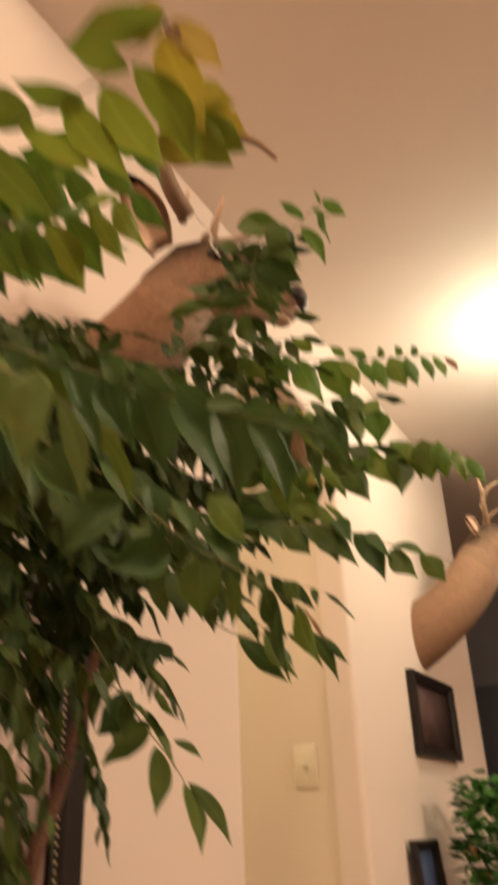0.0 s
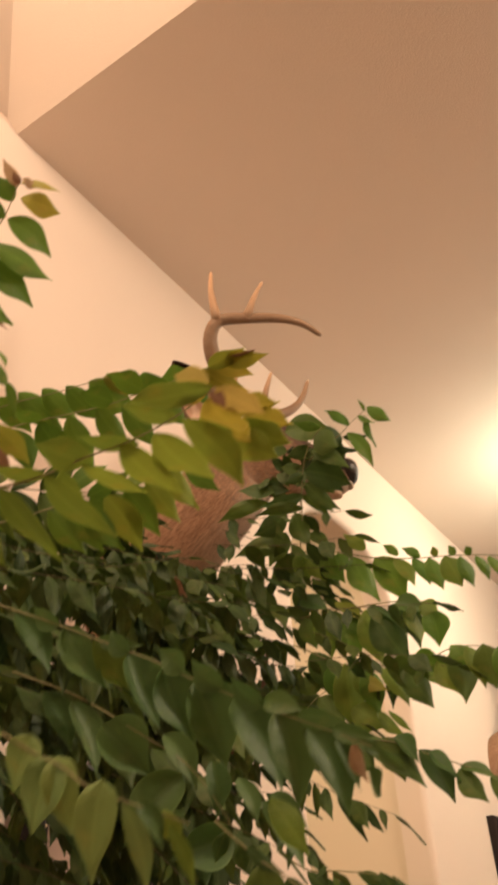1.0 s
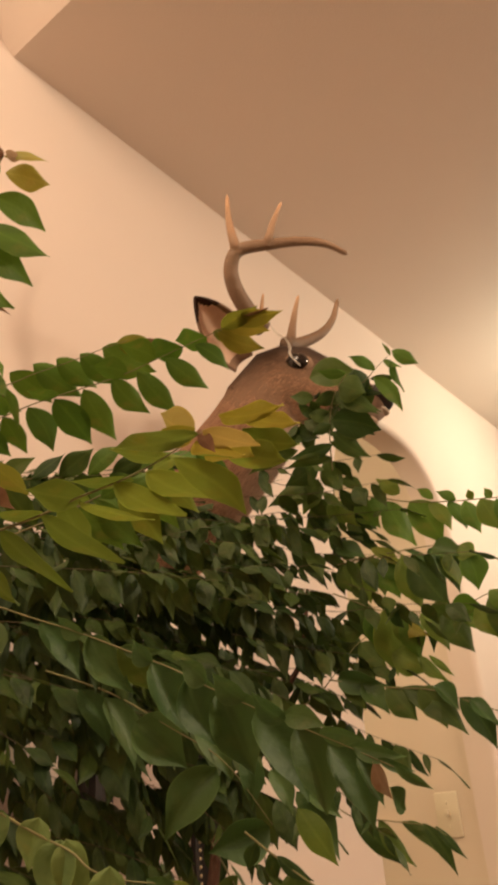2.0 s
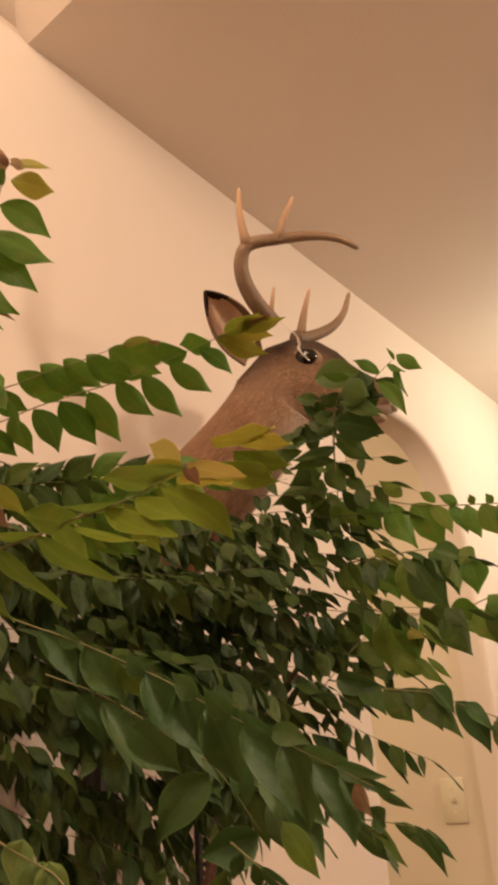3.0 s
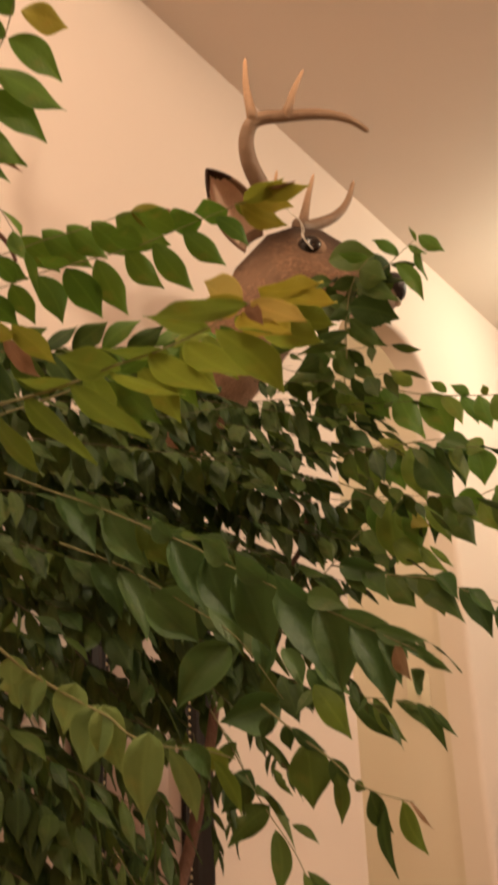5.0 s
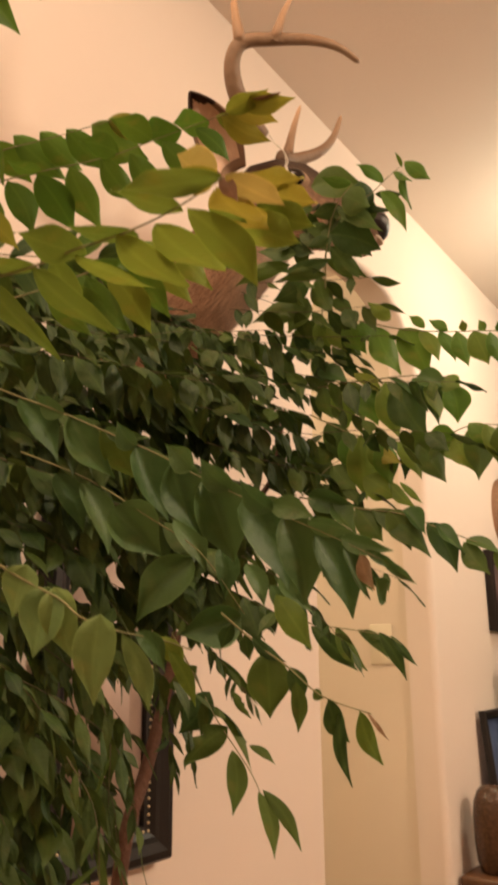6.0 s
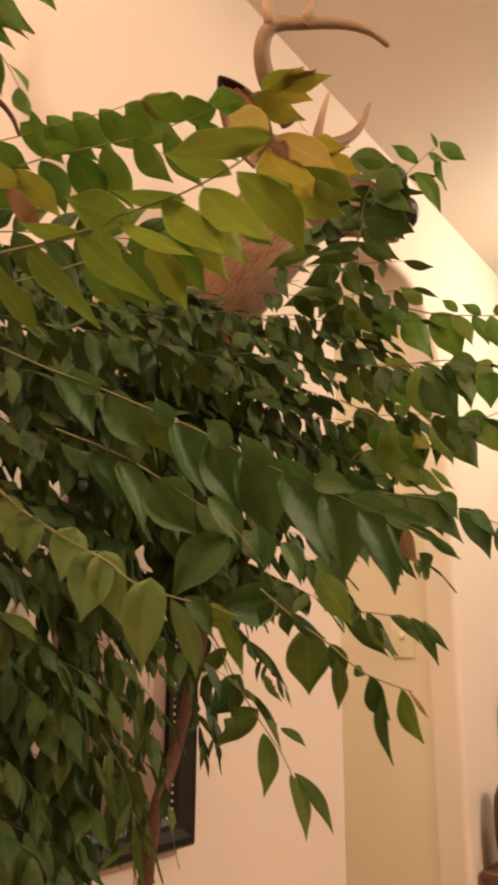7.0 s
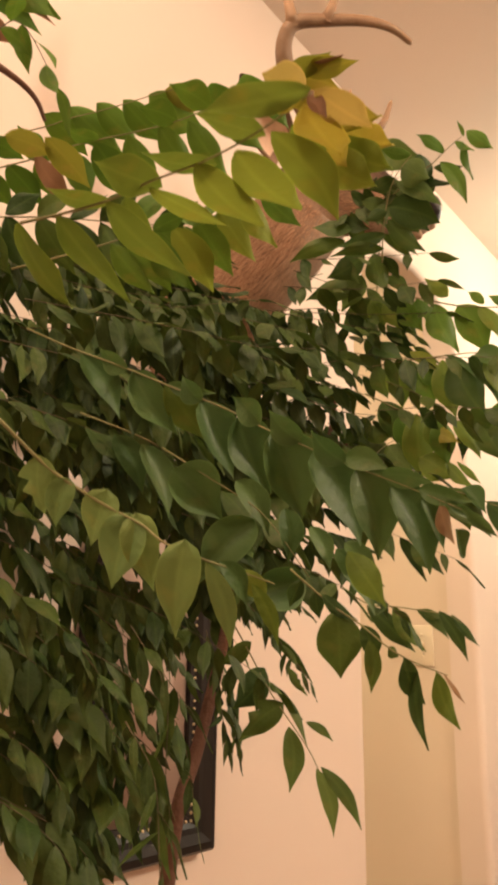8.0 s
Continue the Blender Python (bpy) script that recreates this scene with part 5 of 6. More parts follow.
leaf(f, (0.504, -0.988, 1.229), (0.522, -0.993, 1.183), .15, chewed)
leaf(f, (0.506, -0.985, 1.23), (0.538, -0.981, 1.188), .12, chewed)
leaf(f, (0.449, -0.973, 1.292), (0.482, -0.964, 1.24), .08, chewed)
leaf(f, (0.486, -0.975, 1.262), (0.508, -0.969, 1.248), .17, chewed)
leaf(f, (0.459, -0.961, 1.304), (0.475, -0.959, 1.282), .16, chewed)
leaf(f, (0.43, -0.956, 1.336), (0.469, -0.938, 1.293), .07, chewed)
leaf(f, (0.423, -0.967, 1.326), (0.405, -0.99, 1.306), .3, chewed)
f = stalk([(0.452, -0.859, 1.382), (0.485, -0.861, 1.364), (0.518, -0.866, 1.36), (0.564, -0.866, 1.352), (0.581, -0.869, 1.344)])
leaf(f, (0.484, -0.864, 1.363), (0.526, -0.847, 1.321), .14, leaf_dark)
leaf(f, (0.512, -0.865, 1.361), (0.54, -0.856, 1.321), .16, leaf_dark)
leaf(f, (0.536, -0.865, 1.358), (0.563, -0.858, 1.331), .15, leaf_dark)
leaf(f, (0.56, -0.87, 1.355), (0.584, -0.866, 1.314), .13, leaf_dark)
leaf(f, (0.57, -0.866, 1.352), (0.594, -0.862, 1.326), .12, leaf_dark)
leaf(f, (0.541, -0.865, 1.357), (0.562, -0.862, 1.35), .2, leaf_dark)
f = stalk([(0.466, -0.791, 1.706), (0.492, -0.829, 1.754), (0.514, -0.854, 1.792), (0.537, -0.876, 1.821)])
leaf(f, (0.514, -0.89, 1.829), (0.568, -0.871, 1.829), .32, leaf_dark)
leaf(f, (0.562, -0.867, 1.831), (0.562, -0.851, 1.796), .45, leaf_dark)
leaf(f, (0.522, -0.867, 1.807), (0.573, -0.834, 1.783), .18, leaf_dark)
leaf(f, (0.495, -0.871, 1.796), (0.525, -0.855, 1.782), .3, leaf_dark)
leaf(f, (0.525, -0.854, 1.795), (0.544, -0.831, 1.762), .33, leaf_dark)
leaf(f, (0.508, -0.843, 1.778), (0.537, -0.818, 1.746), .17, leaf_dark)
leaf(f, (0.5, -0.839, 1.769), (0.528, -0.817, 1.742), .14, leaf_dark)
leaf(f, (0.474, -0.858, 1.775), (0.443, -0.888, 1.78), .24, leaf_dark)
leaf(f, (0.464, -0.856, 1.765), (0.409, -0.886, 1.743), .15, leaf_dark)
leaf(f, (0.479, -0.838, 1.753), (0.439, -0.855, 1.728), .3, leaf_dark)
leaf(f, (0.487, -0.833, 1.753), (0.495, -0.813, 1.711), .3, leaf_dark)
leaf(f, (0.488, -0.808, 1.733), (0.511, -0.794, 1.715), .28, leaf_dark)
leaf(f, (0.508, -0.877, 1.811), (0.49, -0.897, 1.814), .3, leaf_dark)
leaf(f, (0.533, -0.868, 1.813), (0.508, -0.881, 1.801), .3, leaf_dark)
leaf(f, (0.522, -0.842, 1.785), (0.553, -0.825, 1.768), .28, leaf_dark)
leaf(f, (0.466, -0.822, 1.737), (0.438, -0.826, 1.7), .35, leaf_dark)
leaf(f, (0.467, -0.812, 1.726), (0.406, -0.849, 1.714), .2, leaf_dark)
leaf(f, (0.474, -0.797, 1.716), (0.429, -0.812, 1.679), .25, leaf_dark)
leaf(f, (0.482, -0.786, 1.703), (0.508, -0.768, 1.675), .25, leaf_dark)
f = stalk([(0.529, -0.863, 1.796), (0.559, -0.876, 1.799), (0.582, -0.881, 1.802), (0.599, -0.889, 1.805), (0.62, -0.896, 1.809)])
leaf(f, (0.598, -0.888, 1.804), (0.582, -0.913, 1.819), .22, leaf_green)
leaf(f, (0.591, -0.882, 1.8), (0.613, -0.857, 1.765), .2, leaf_green)
leaf(f, (0.619, -0.892, 1.806), (0.623, -0.875, 1.772), .12, leaf_green)
leaf(f, (0.625, -0.895, 1.814), (0.647, -0.882, 1.795), .28, leaf_green)
leaf(f, (0.622, -0.894, 1.809), (0.623, -0.908, 1.818), .14, leaf_green)
leaf(f, (0.612, -0.894, 1.808), (0.629, -0.887, 1.796), .2, leaf_green)
f = stalk([(0.413, -0.861, 1.473), (0.439, -0.835, 1.486), (0.469, -0.786, 1.542), (0.499, -0.774, 1.554)])
leaf(f, (0.436, -0.828, 1.545), (0.461, -0.822, 1.549), .3, leaf_dark)
leaf(f, (0.449, -0.814, 1.539), (0.464, -0.804, 1.507), .3, leaf_dark)
leaf(f, (0.442, -0.825, 1.557), (0.43, -0.841, 1.562), .3, leaf_dark)
leaf(f, (0.468, -0.783, 1.53), (0.484, -0.775, 1.504), .3, leaf_dark)
leaf(f, (0.449, -0.801, 1.555), (0.485, -0.788, 1.556), .3, leaf_dark)
leaf(f, (0.425, -0.844, 1.575), (0.444, -0.841, 1.579), .3, leaf_dark)
leaf(f, (0.462, -0.8, 1.515), (0.444, -0.819, 1.52), .3, leaf_dark)
f = stalk([(0.326, -1.311, 1.625), (0.357, -1.252, 1.637), (0.393, -1.196, 1.651), (0.421, -1.154, 1.657), (0.446, -1.12, 1.663), (0.474, -1.092, 1.676)])
leaf(f, (0.398, -1.187, 1.652), (0.426, -1.177, 1.674), .24, leaf_dark, .2)
leaf(f, (0.412, -1.167, 1.656), (0.442, -1.155, 1.678), .24, leaf_dark, .2)
leaf(f, (0.427, -1.146, 1.659), (0.46, -1.132, 1.681), .24, leaf_green, .2)
leaf(f, (0.44, -1.129, 1.662), (0.472, -1.115, 1.679), .24, leaf_dark, .2)
leaf(f, (0.455, -1.11, 1.666), (0.485, -1.097, 1.678), .24, leaf_green, .2)
leaf(f, (0.385, -1.208, 1.649), (0.411, -1.197, 1.668), .24, leaf_dark, .2)
leaf(f, (0.372, -1.229, 1.645), (0.396, -1.217, 1.664), .24, leaf_dark, .2)
leaf(f, (0.412, -1.166, 1.655), (0.427, -1.134, 1.613), .22, leaf_dark, .2)
leaf(f, (0.427, -1.145, 1.659), (0.443, -1.118, 1.625), .22, leaf_green, .2)
leaf(f, (0.438, -1.131, 1.661), (0.457, -1.104, 1.634), .22, leaf_green, .2)
leaf(f, (0.449, -1.116, 1.663), (0.466, -1.089, 1.631), .22, leaf_green, .2)
leaf(f, (0.46, -1.105, 1.669), (0.482, -1.081, 1.648), .22, leaf_green, .2)
leaf(f, (0.472, -1.094, 1.675), (0.504, -1.072, 1.672), .22, leaf_green, .2)
leaf(f, (0.398, -1.187, 1.652), (0.41, -1.156, 1.609), .22, leaf_dark, .2)
leaf(f, (0.385, -1.208, 1.648), (0.396, -1.177, 1.607), .22, leaf_dark, .2)
leaf(f, (0.372, -1.228, 1.644), (0.382, -1.196, 1.601), .22, leaf_dark, .2)
leaf(f, (0.362, -1.244, 1.64), (0.369, -1.217, 1.598), .22, leaf_dark, .2)
leaf(f, (0.419, -1.156, 1.657), (0.437, -1.127, 1.628), .22, leaf_dark, .2)
leaf(f, (0.444, -1.123, 1.663), (0.466, -1.098, 1.644), .22, leaf_dark, .2)
f = stalk([(0.453, -1.273, 1.553), (0.489, -1.236, 1.574), (0.52, -1.206, 1.595), (0.554, -1.18, 1.615), (0.583, -1.167, 1.624)])
leaf(f, (0.549, -1.18, 1.611), (0.559, -1.147, 1.58), .21, leaf_lime, .3)
leaf(f, (0.537, -1.19, 1.602), (0.544, -1.155, 1.569), .21, leaf_green, .3)
leaf(f, (0.525, -1.199, 1.595), (0.531, -1.16, 1.557), .21, leaf_lime, .3)
leaf(f, (0.514, -1.21, 1.589), (0.525, -1.173, 1.557), .21, leaf_green, .3)
leaf(f, (0.503, -1.22, 1.583), (0.515, -1.184, 1.554), .21, leaf_green, .3)
leaf(f, (0.496, -1.228, 1.578), (0.507, -1.194, 1.551), .21, leaf_green, .3)
leaf(f, (0.565, -1.174, 1.618), (0.575, -1.143, 1.589), .21, leaf_lime, .3)
leaf(f, (0.578, -1.169, 1.622), (0.593, -1.142, 1.599), .21, leaf_green, .3)
leaf(f, (0.546, -1.185, 1.609), (0.574, -1.177, 1.614), .22, leaf_lime, .3)
leaf(f, (0.53, -1.196, 1.599), (0.557, -1.189, 1.606), .22, leaf_green, .3)
leaf(f, (0.516, -1.209, 1.591), (0.541, -1.203, 1.597), .22, leaf_green, .3)
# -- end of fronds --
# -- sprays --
spray([(0.408, -1.229, 1.562), (0.454, -1.141, 1.563), (0.504, -1.065, 1.556)], n=23, leaf=0.034, width=0.23, material=leaf_shaded)
spray([(0.309, -1.124, 1.636), (0.382, -1.016, 1.643), (0.447, -0.932, 1.634)], n=23, leaf=0.036, width=0.23, material=leaf_shaded)
spray([(0.317, -0.991, 1.698), (0.38, -0.902, 1.688), (0.482, -0.802, 1.67)], n=26, leaf=0.040, width=0.23, material=leaf_shaded)
spray([(0.432, -1.323, 1.501), (0.445, -1.269, 1.506), (0.471, -1.199, 1.501), (0.486, -1.126, 1.469)], n=27, leaf=0.032, width=0.18, material=leaf_shaded)
spray([(0.33, -1.025, 1.624), (0.355, -0.966, 1.613), (0.389, -0.902, 1.593)], n=18, leaf=0.045, width=0.20, material=leaf_shaded)
spray([(0.287, -0.88, 1.69), (0.363, -0.81, 1.666), (0.439, -0.752, 1.638)], n=15, leaf=0.039, width=0.18, material=leaf_shaded)
spray([(0.402, -1.303, 1.478), (0.414, -1.244, 1.479), (0.434, -1.179, 1.47), (0.461, -1.115, 1.448)], n=27, leaf=0.033, width=0.23, material=leaf_shaded)
spray([(0.406, -1.118, 1.468), (0.454, -1.066, 1.447), (0.498, -1.024, 1.411)], n=20, leaf=0.039, width=0.23, material=leaf_shaded)
spray([(0.434, -1.078, 1.424), (0.482, -1.034, 1.398), (0.545, -1.012, 1.365)], n=20, leaf=0.036, width=0.23, material=leaf_shaded)
spray([(0.329, -1.252, 1.413), (0.339, -1.181, 1.397), (0.354, -1.124, 1.369), (0.357, -1.073, 1.325)], n=24, leaf=0.040, width=0.16, material=leaf_shaded)
spray([(0.374, -1.274, 1.382), (0.404, -1.223, 1.357), (0.432, -1.185, 1.324), (0.443, -1.145, 1.279)], n=27, leaf=0.034, width=0.16, material=leaf_shaded)
spray([(0.322, -1.233, 1.333), (0.343, -1.169, 1.312), (0.36, -1.132, 1.29), (0.384, -1.08, 1.246)], n=24, leaf=0.033, width=0.14, material=leaf_shaded)
spray([(0.359, -1.119, 1.273), (0.389, -1.091, 1.239), (0.411, -1.053, 1.184)], n=9, leaf=0.041, width=0.14, material=leaf_shaded)
spray([(0.431, -1.126, 1.333), (0.451, -1.108, 1.289), (0.457, -1.11, 1.232)], n=7, leaf=0.031, width=0.12, material=leaf_shaded)
spray([(0.368, -1.255, 1.293), (0.388, -1.197, 1.26), (0.406, -1.164, 1.229), (0.412, -1.144, 1.17)], n=20, leaf=0.028, width=0.16, material=leaf_shaded)
spray([(0.363, -1.112, 1.351), (0.399, -1.074, 1.312), (0.428, -1.049, 1.268)], n=13, leaf=0.035, width=0.13, material=leaf_shaded)
spray([(0.461, -1.156, 1.269), (0.479, -1.145, 1.234), (0.491, -1.149, 1.179)], n=9, leaf=0.033, width=0.13, material=leaf_shaded)
spray([(0.392, -1.263, 1.248), (0.412, -1.209, 1.219), (0.429, -1.18, 1.193), (0.444, -1.15, 1.146)], n=17, leaf=0.041, width=0.16, material=leaf_shaded)
spray([(0.405, -0.99, 1.381), (0.433, -0.966, 1.346), (0.466, -0.943, 1.297)], n=18, leaf=0.024, width=0.11, material=leaf_shaded)
spray([(0.382, -0.981, 1.336), (0.391, -0.974, 1.286), (0.401, -0.971, 1.238)], n=18, leaf=0.024, width=0.11, material=leaf_shaded)
spray([(0.337, -0.821, 1.731), (0.41, -0.78, 1.694), (0.491, -0.749, 1.668)], n=9, leaf=0.040, width=0.20, material=leaf_shaded)
spray([(0.424, -0.784, 1.532), (0.466, -0.781, 1.521), (0.518, -0.775, 1.506)], n=8, leaf=0.034, width=0.23, material=leaf_shaded)
spray([(0.428, -0.817, 1.478), (0.477, -0.806, 1.444), (0.546, -0.791, 1.411)], n=10, leaf=0.041, width=0.16, material=leaf_shaded)
spray([(0.335, -1.281, 1.613), (0.347, -1.211, 1.623), (0.361, -1.153, 1.622), (0.397, -1.078, 1.619)], n=24, leaf=0.035, width=0.20, material=leaf_shaded)
spray([(0.369, -1.187, 1.446), (0.375, -1.14, 1.421), (0.379, -1.098, 1.384)], n=13, leaf=0.032, width=0.18, material=leaf_shaded)
spray([(0.05, -1.173, 1.836), (0.055, -1.072, 1.834), (0.129, -0.946, 1.812), (0.25, -0.854, 1.817)], n=35, leaf=0.048, width=0.18, material=leaf_shaded)
spray([(0.299, -1.292, 1.624), (0.323, -1.218, 1.625), (0.376, -1.101, 1.614), (0.454, -1.003, 1.638)], n=37, leaf=0.035, width=0.20, material=leaf_shaded)
spray([(0.337, -1.304, 1.516), (0.366, -1.243, 1.503), (0.408, -1.173, 1.476), (0.445, -1.12, 1.43)], n=27, leaf=0.037, width=0.23, material=leaf_shaded)
spray([(0.409, -1.087, 1.512), (0.444, -1.019, 1.492), (0.485, -0.976, 1.435)], n=23, leaf=0.040, width=0.23, material=leaf_shaded)
spray([(0.366, -0.879, 1.689), (0.423, -0.822, 1.657), (0.51, -0.786, 1.636)], n=9, leaf=0.040, width=0.20, material=leaf_shaded)
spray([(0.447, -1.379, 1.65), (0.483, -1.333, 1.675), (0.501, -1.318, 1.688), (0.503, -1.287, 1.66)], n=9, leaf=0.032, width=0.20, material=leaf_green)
spray([(0.342, -1.144, 1.374), (0.381, -1.09, 1.358), (0.42, -1.042, 1.331), (0.459, -0.974, 1.287)], n=24, leaf=0.035, width=0.16, material=leaf_shaded)
spray([(0.386, -1.171, 1.331), (0.42, -1.119, 1.299), (0.445, -1.086, 1.262), (0.454, -1.072, 1.199)], n=14, leaf=0.033, width=0.14, material=leaf_shaded)
spray([(0.312, -1.105, 1.297), (0.354, -1.048, 1.253), (0.375, -1.024, 1.22), (0.381, -1.018, 1.171)], n=12, leaf=0.036, width=0.14, material=leaf_shaded)
spray([(0.276, -0.98, 1.503), (0.334, -0.869, 1.474), (0.419, -0.773, 1.444)], n=26, leaf=0.041, width=0.18, material=leaf_shaded)
spray([(0.289, -0.921, 1.602), (0.371, -0.816, 1.586), (0.471, -0.724, 1.543)], n=26, leaf=0.044, width=0.23, material=leaf_shaded)
spray([(0.333, -1.177, 1.577), (0.367, -1.111, 1.59), (0.419, -1.027, 1.593), (0.479, -0.944, 1.602)], n=31, leaf=0.042, width=0.18, material=leaf_shaded)
spray([(0.395, -1.103, 1.517), (0.439, -1.022, 1.506), (0.479, -0.945, 1.468)], n=23, leaf=0.043, width=0.20, material=leaf_shaded)
spray([(0.221, -0.988, 1.674), (0.296, -0.889, 1.632), (0.372, -0.811, 1.586)], n=28, leaf=0.050, width=0.23, material=leaf_shaded)
spray([(0.214, -0.963, 1.596), (0.275, -0.882, 1.541), (0.333, -0.819, 1.472)], n=28, leaf=0.045, width=0.23, material=leaf_shaded)
spray([(0.26, -0.959, 1.487), (0.313, -0.898, 1.436), (0.355, -0.858, 1.365)], n=23, leaf=0.042, width=0.23, material=leaf_shaded)
spray([(0.181, -1.055, 1.63), (0.226, -0.973, 1.572), (0.275, -0.902, 1.5)], n=26, leaf=0.049, width=0.23, material=leaf_shaded)
spray([(0.203, -1.225, 1.503), (0.24, -1.15, 1.47), (0.273, -1.093, 1.427), (0.312, -1.041, 1.365)], n=27, leaf=0.038, width=0.18, material=leaf_shaded)
spray([(0.425, -0.934, 1.441), (0.485, -0.911, 1.401), (0.547, -0.906, 1.342)], n=18, leaf=0.030, width=0.16, material=leaf_shaded)
spray([(0.189, -0.995, 1.66), (0.248, -0.914, 1.63), (0.315, -0.836, 1.582)], n=26, leaf=0.049, width=0.20, material=leaf_shaded)
spray([(0.177, -1.057, 1.59), (0.227, -0.977, 1.55), (0.287, -0.902, 1.505)], n=26, leaf=0.040, width=0.18, material=leaf_shaded)
spray([(0.319, -1.101, 1.311), (0.349, -1.069, 1.283), (0.389, -1.033, 1.243)], n=9, leaf=0.033, width=0.13, material=leaf_shaded)
spray([(0.349, -1.16, 1.333), (0.377, -1.126, 1.303), (0.415, -1.088, 1.278)], n=18, leaf=0.031, width=0.13, material=leaf_shaded)
spray([(0.313, -0.852, 1.497), (0.372, -0.823, 1.444), (0.443, -0.797, 1.411)], n=10, leaf=0.034, width=0.20, material=leaf_shaded)
spray([(0.249, -1.097, 1.619), (0.278, -1.035, 1.605), (0.315, -0.993, 1.562)], n=20, leaf=0.046, width=0.18, material=leaf_shaded)
spray([(0.187, -0.991, 1.431), (0.222, -0.931, 1.395), (0.268, -0.897, 1.363)], n=14, leaf=0.043, width=0.18, material=leaf_shaded)
spray([(0.32, -1.065, 1.565), (0.353, -1.009, 1.551), (0.39, -0.974, 1.502)], n=20, leaf=0.041, width=0.23, material=leaf_shaded)
spray([(0.271, -0.898, 1.447), (0.314, -0.842, 1.408), (0.363, -0.814, 1.378)], n=20, leaf=0.040, width=0.20, material=leaf_shaded)
spray([(0.185, -1.021, 1.503), (0.218, -0.957, 1.464), (0.26, -0.92, 1.404)], n=20, leaf=0.042, width=0.18, material=leaf_shaded)
spray([(0.173, -1.076, 1.507), (0.201, -1.013, 1.48), (0.241, -0.973, 1.442)], n=20, leaf=0.040, width=0.18, material=leaf_shaded)
spray([(0.199, -0.988, 1.653), (0.233, -0.917, 1.612), (0.276, -0.872, 1.561)], n=20, leaf=0.038, width=0.23, material=leaf_shaded)
spray([(0.213, -1.04, 1.431), (0.245, -0.981, 1.394), (0.288, -0.949, 1.341)], n=20, leaf=0.037, width=0.18, material=leaf_shaded)
spray([(0.243, -1.009, 1.551), (0.278, -0.947, 1.525), (0.321, -0.91, 1.484)], n=20, leaf=0.048, width=0.20, material=leaf_shaded)
spray([(0.232, -1.065, 1.517), (0.262, -1.004, 1.495), (0.3, -0.966, 1.418)], n=20, leaf=0.044, width=0.20, material=leaf_shaded)
spray([(0.264, -1.112, 1.537), (0.29, -1.053, 1.509), (0.328, -1.017, 1.473)], n=20, leaf=0.040, width=0.18, material=leaf_shaded)
spray([(0.261, -1.063, 1.463), (0.292, -1.007, 1.436), (0.332, -0.975, 1.373)], n=14, leaf=0.047, width=0.20, material=leaf_shaded)
spray([(0.259, -1.139, 1.62), (0.281, -1.075, 1.59), (0.314, -1.033, 1.541)], n=20, leaf=0.041, width=0.23, material=leaf_shaded)
spray([(0.272, -1.108, 1.555), (0.299, -1.049, 1.533), (0.337, -1.013, 1.501)], n=20, leaf=0.041, width=0.23, material=leaf_shaded)
spray([(0.209, -0.918, 1.435), (0.251, -0.858, 1.397), (0.298, -0.829, 1.33)], n=14, leaf=0.044, width=0.18, material=leaf_shaded)
spray([(0.188, -1.17, 1.353), (0.231, -1.102, 1.306), (0.25, -1.078, 1.276), (0.265, -1.066, 1.227)], n=27, leaf=0.035, width=0.12, material=leaf_shaded)
spray([(0.302, -1.05, 1.248), (0.324, -1.029, 1.228), (0.342, -1.022, 1.178)], n=10, leaf=0.038, width=0.12, material=leaf_shaded)
spray([(0.33, -1.136, 1.333), (0.348, -1.113, 1.303), (0.361, -1.103, 1.264)], n=20, leaf=0.034, width=0.12, material=leaf_shaded)
spray([(0.31, -1.245, 1.384), (0.343, -1.187, 1.346), (0.358, -1.165, 1.321), (0.369, -1.154, 1.28)], n=27, leaf=0.033, width=0.12, material=leaf_shaded)
spray([(0.191, -1.149, 1.379), (0.235, -1.079, 1.342), (0.255, -1.054, 1.319), (0.268, -1.041, 1.265)], n=27, leaf=0.036, width=0.12, material=leaf_shaded)
spray([(0.311, -1.241, 1.38), (0.345, -1.184, 1.345), (0.36, -1.162, 1.321), (0.37, -1.151, 1.284)], n=27, leaf=0.032, width=0.12, material=leaf_shaded)
spray([(0.36, -0.934, 1.606), (0.387, -0.889, 1.581), (0.441, -0.862, 1.587)], n=9, leaf=0.032, width=0.20, material=leaf_shaded)
spray([(0.388, -0.938, 1.61), (0.418, -0.896, 1.6), (0.467, -0.869, 1.585)], n=9, leaf=0.034, width=0.23, material=leaf_shaded)
spray([(0.382, -0.928, 1.643), (0.41, -0.883, 1.621), (0.464, -0.858, 1.622)], n=9, leaf=0.033, width=0.20, material=leaf_shaded)
spray([(0.324, -0.896, 1.555), (0.353, -0.851, 1.529), (0.405, -0.822, 1.522)], n=9, leaf=0.039, width=0.20, material=leaf_shaded)
spray([(0.406, -0.778, 1.595), (0.518, -0.77, 1.568), (0.629, -0.766, 1.548)], n=6, leaf=0.037, droop=62, width=0.18, material=leaf_shaded)
spray([(0.358, -0.838, 1.716), (0.429, -0.813, 1.707), (0.501, -0.782, 1.672)], n=13, leaf=0.034, width=0.20, material=leaf_shaded)
spray([(0.381, -0.836, 1.763), (0.426, -0.806, 1.74), (0.485, -0.778, 1.699)], n=6, leaf=0.034, width=0.20, material=leaf_shaded)
spray([(0.459, -0.859, 1.794), (0.501, -0.855, 1.803), (0.555, -0.846, 1.809)], n=13, leaf=0.037, width=0.24, material=leaf_shaded)
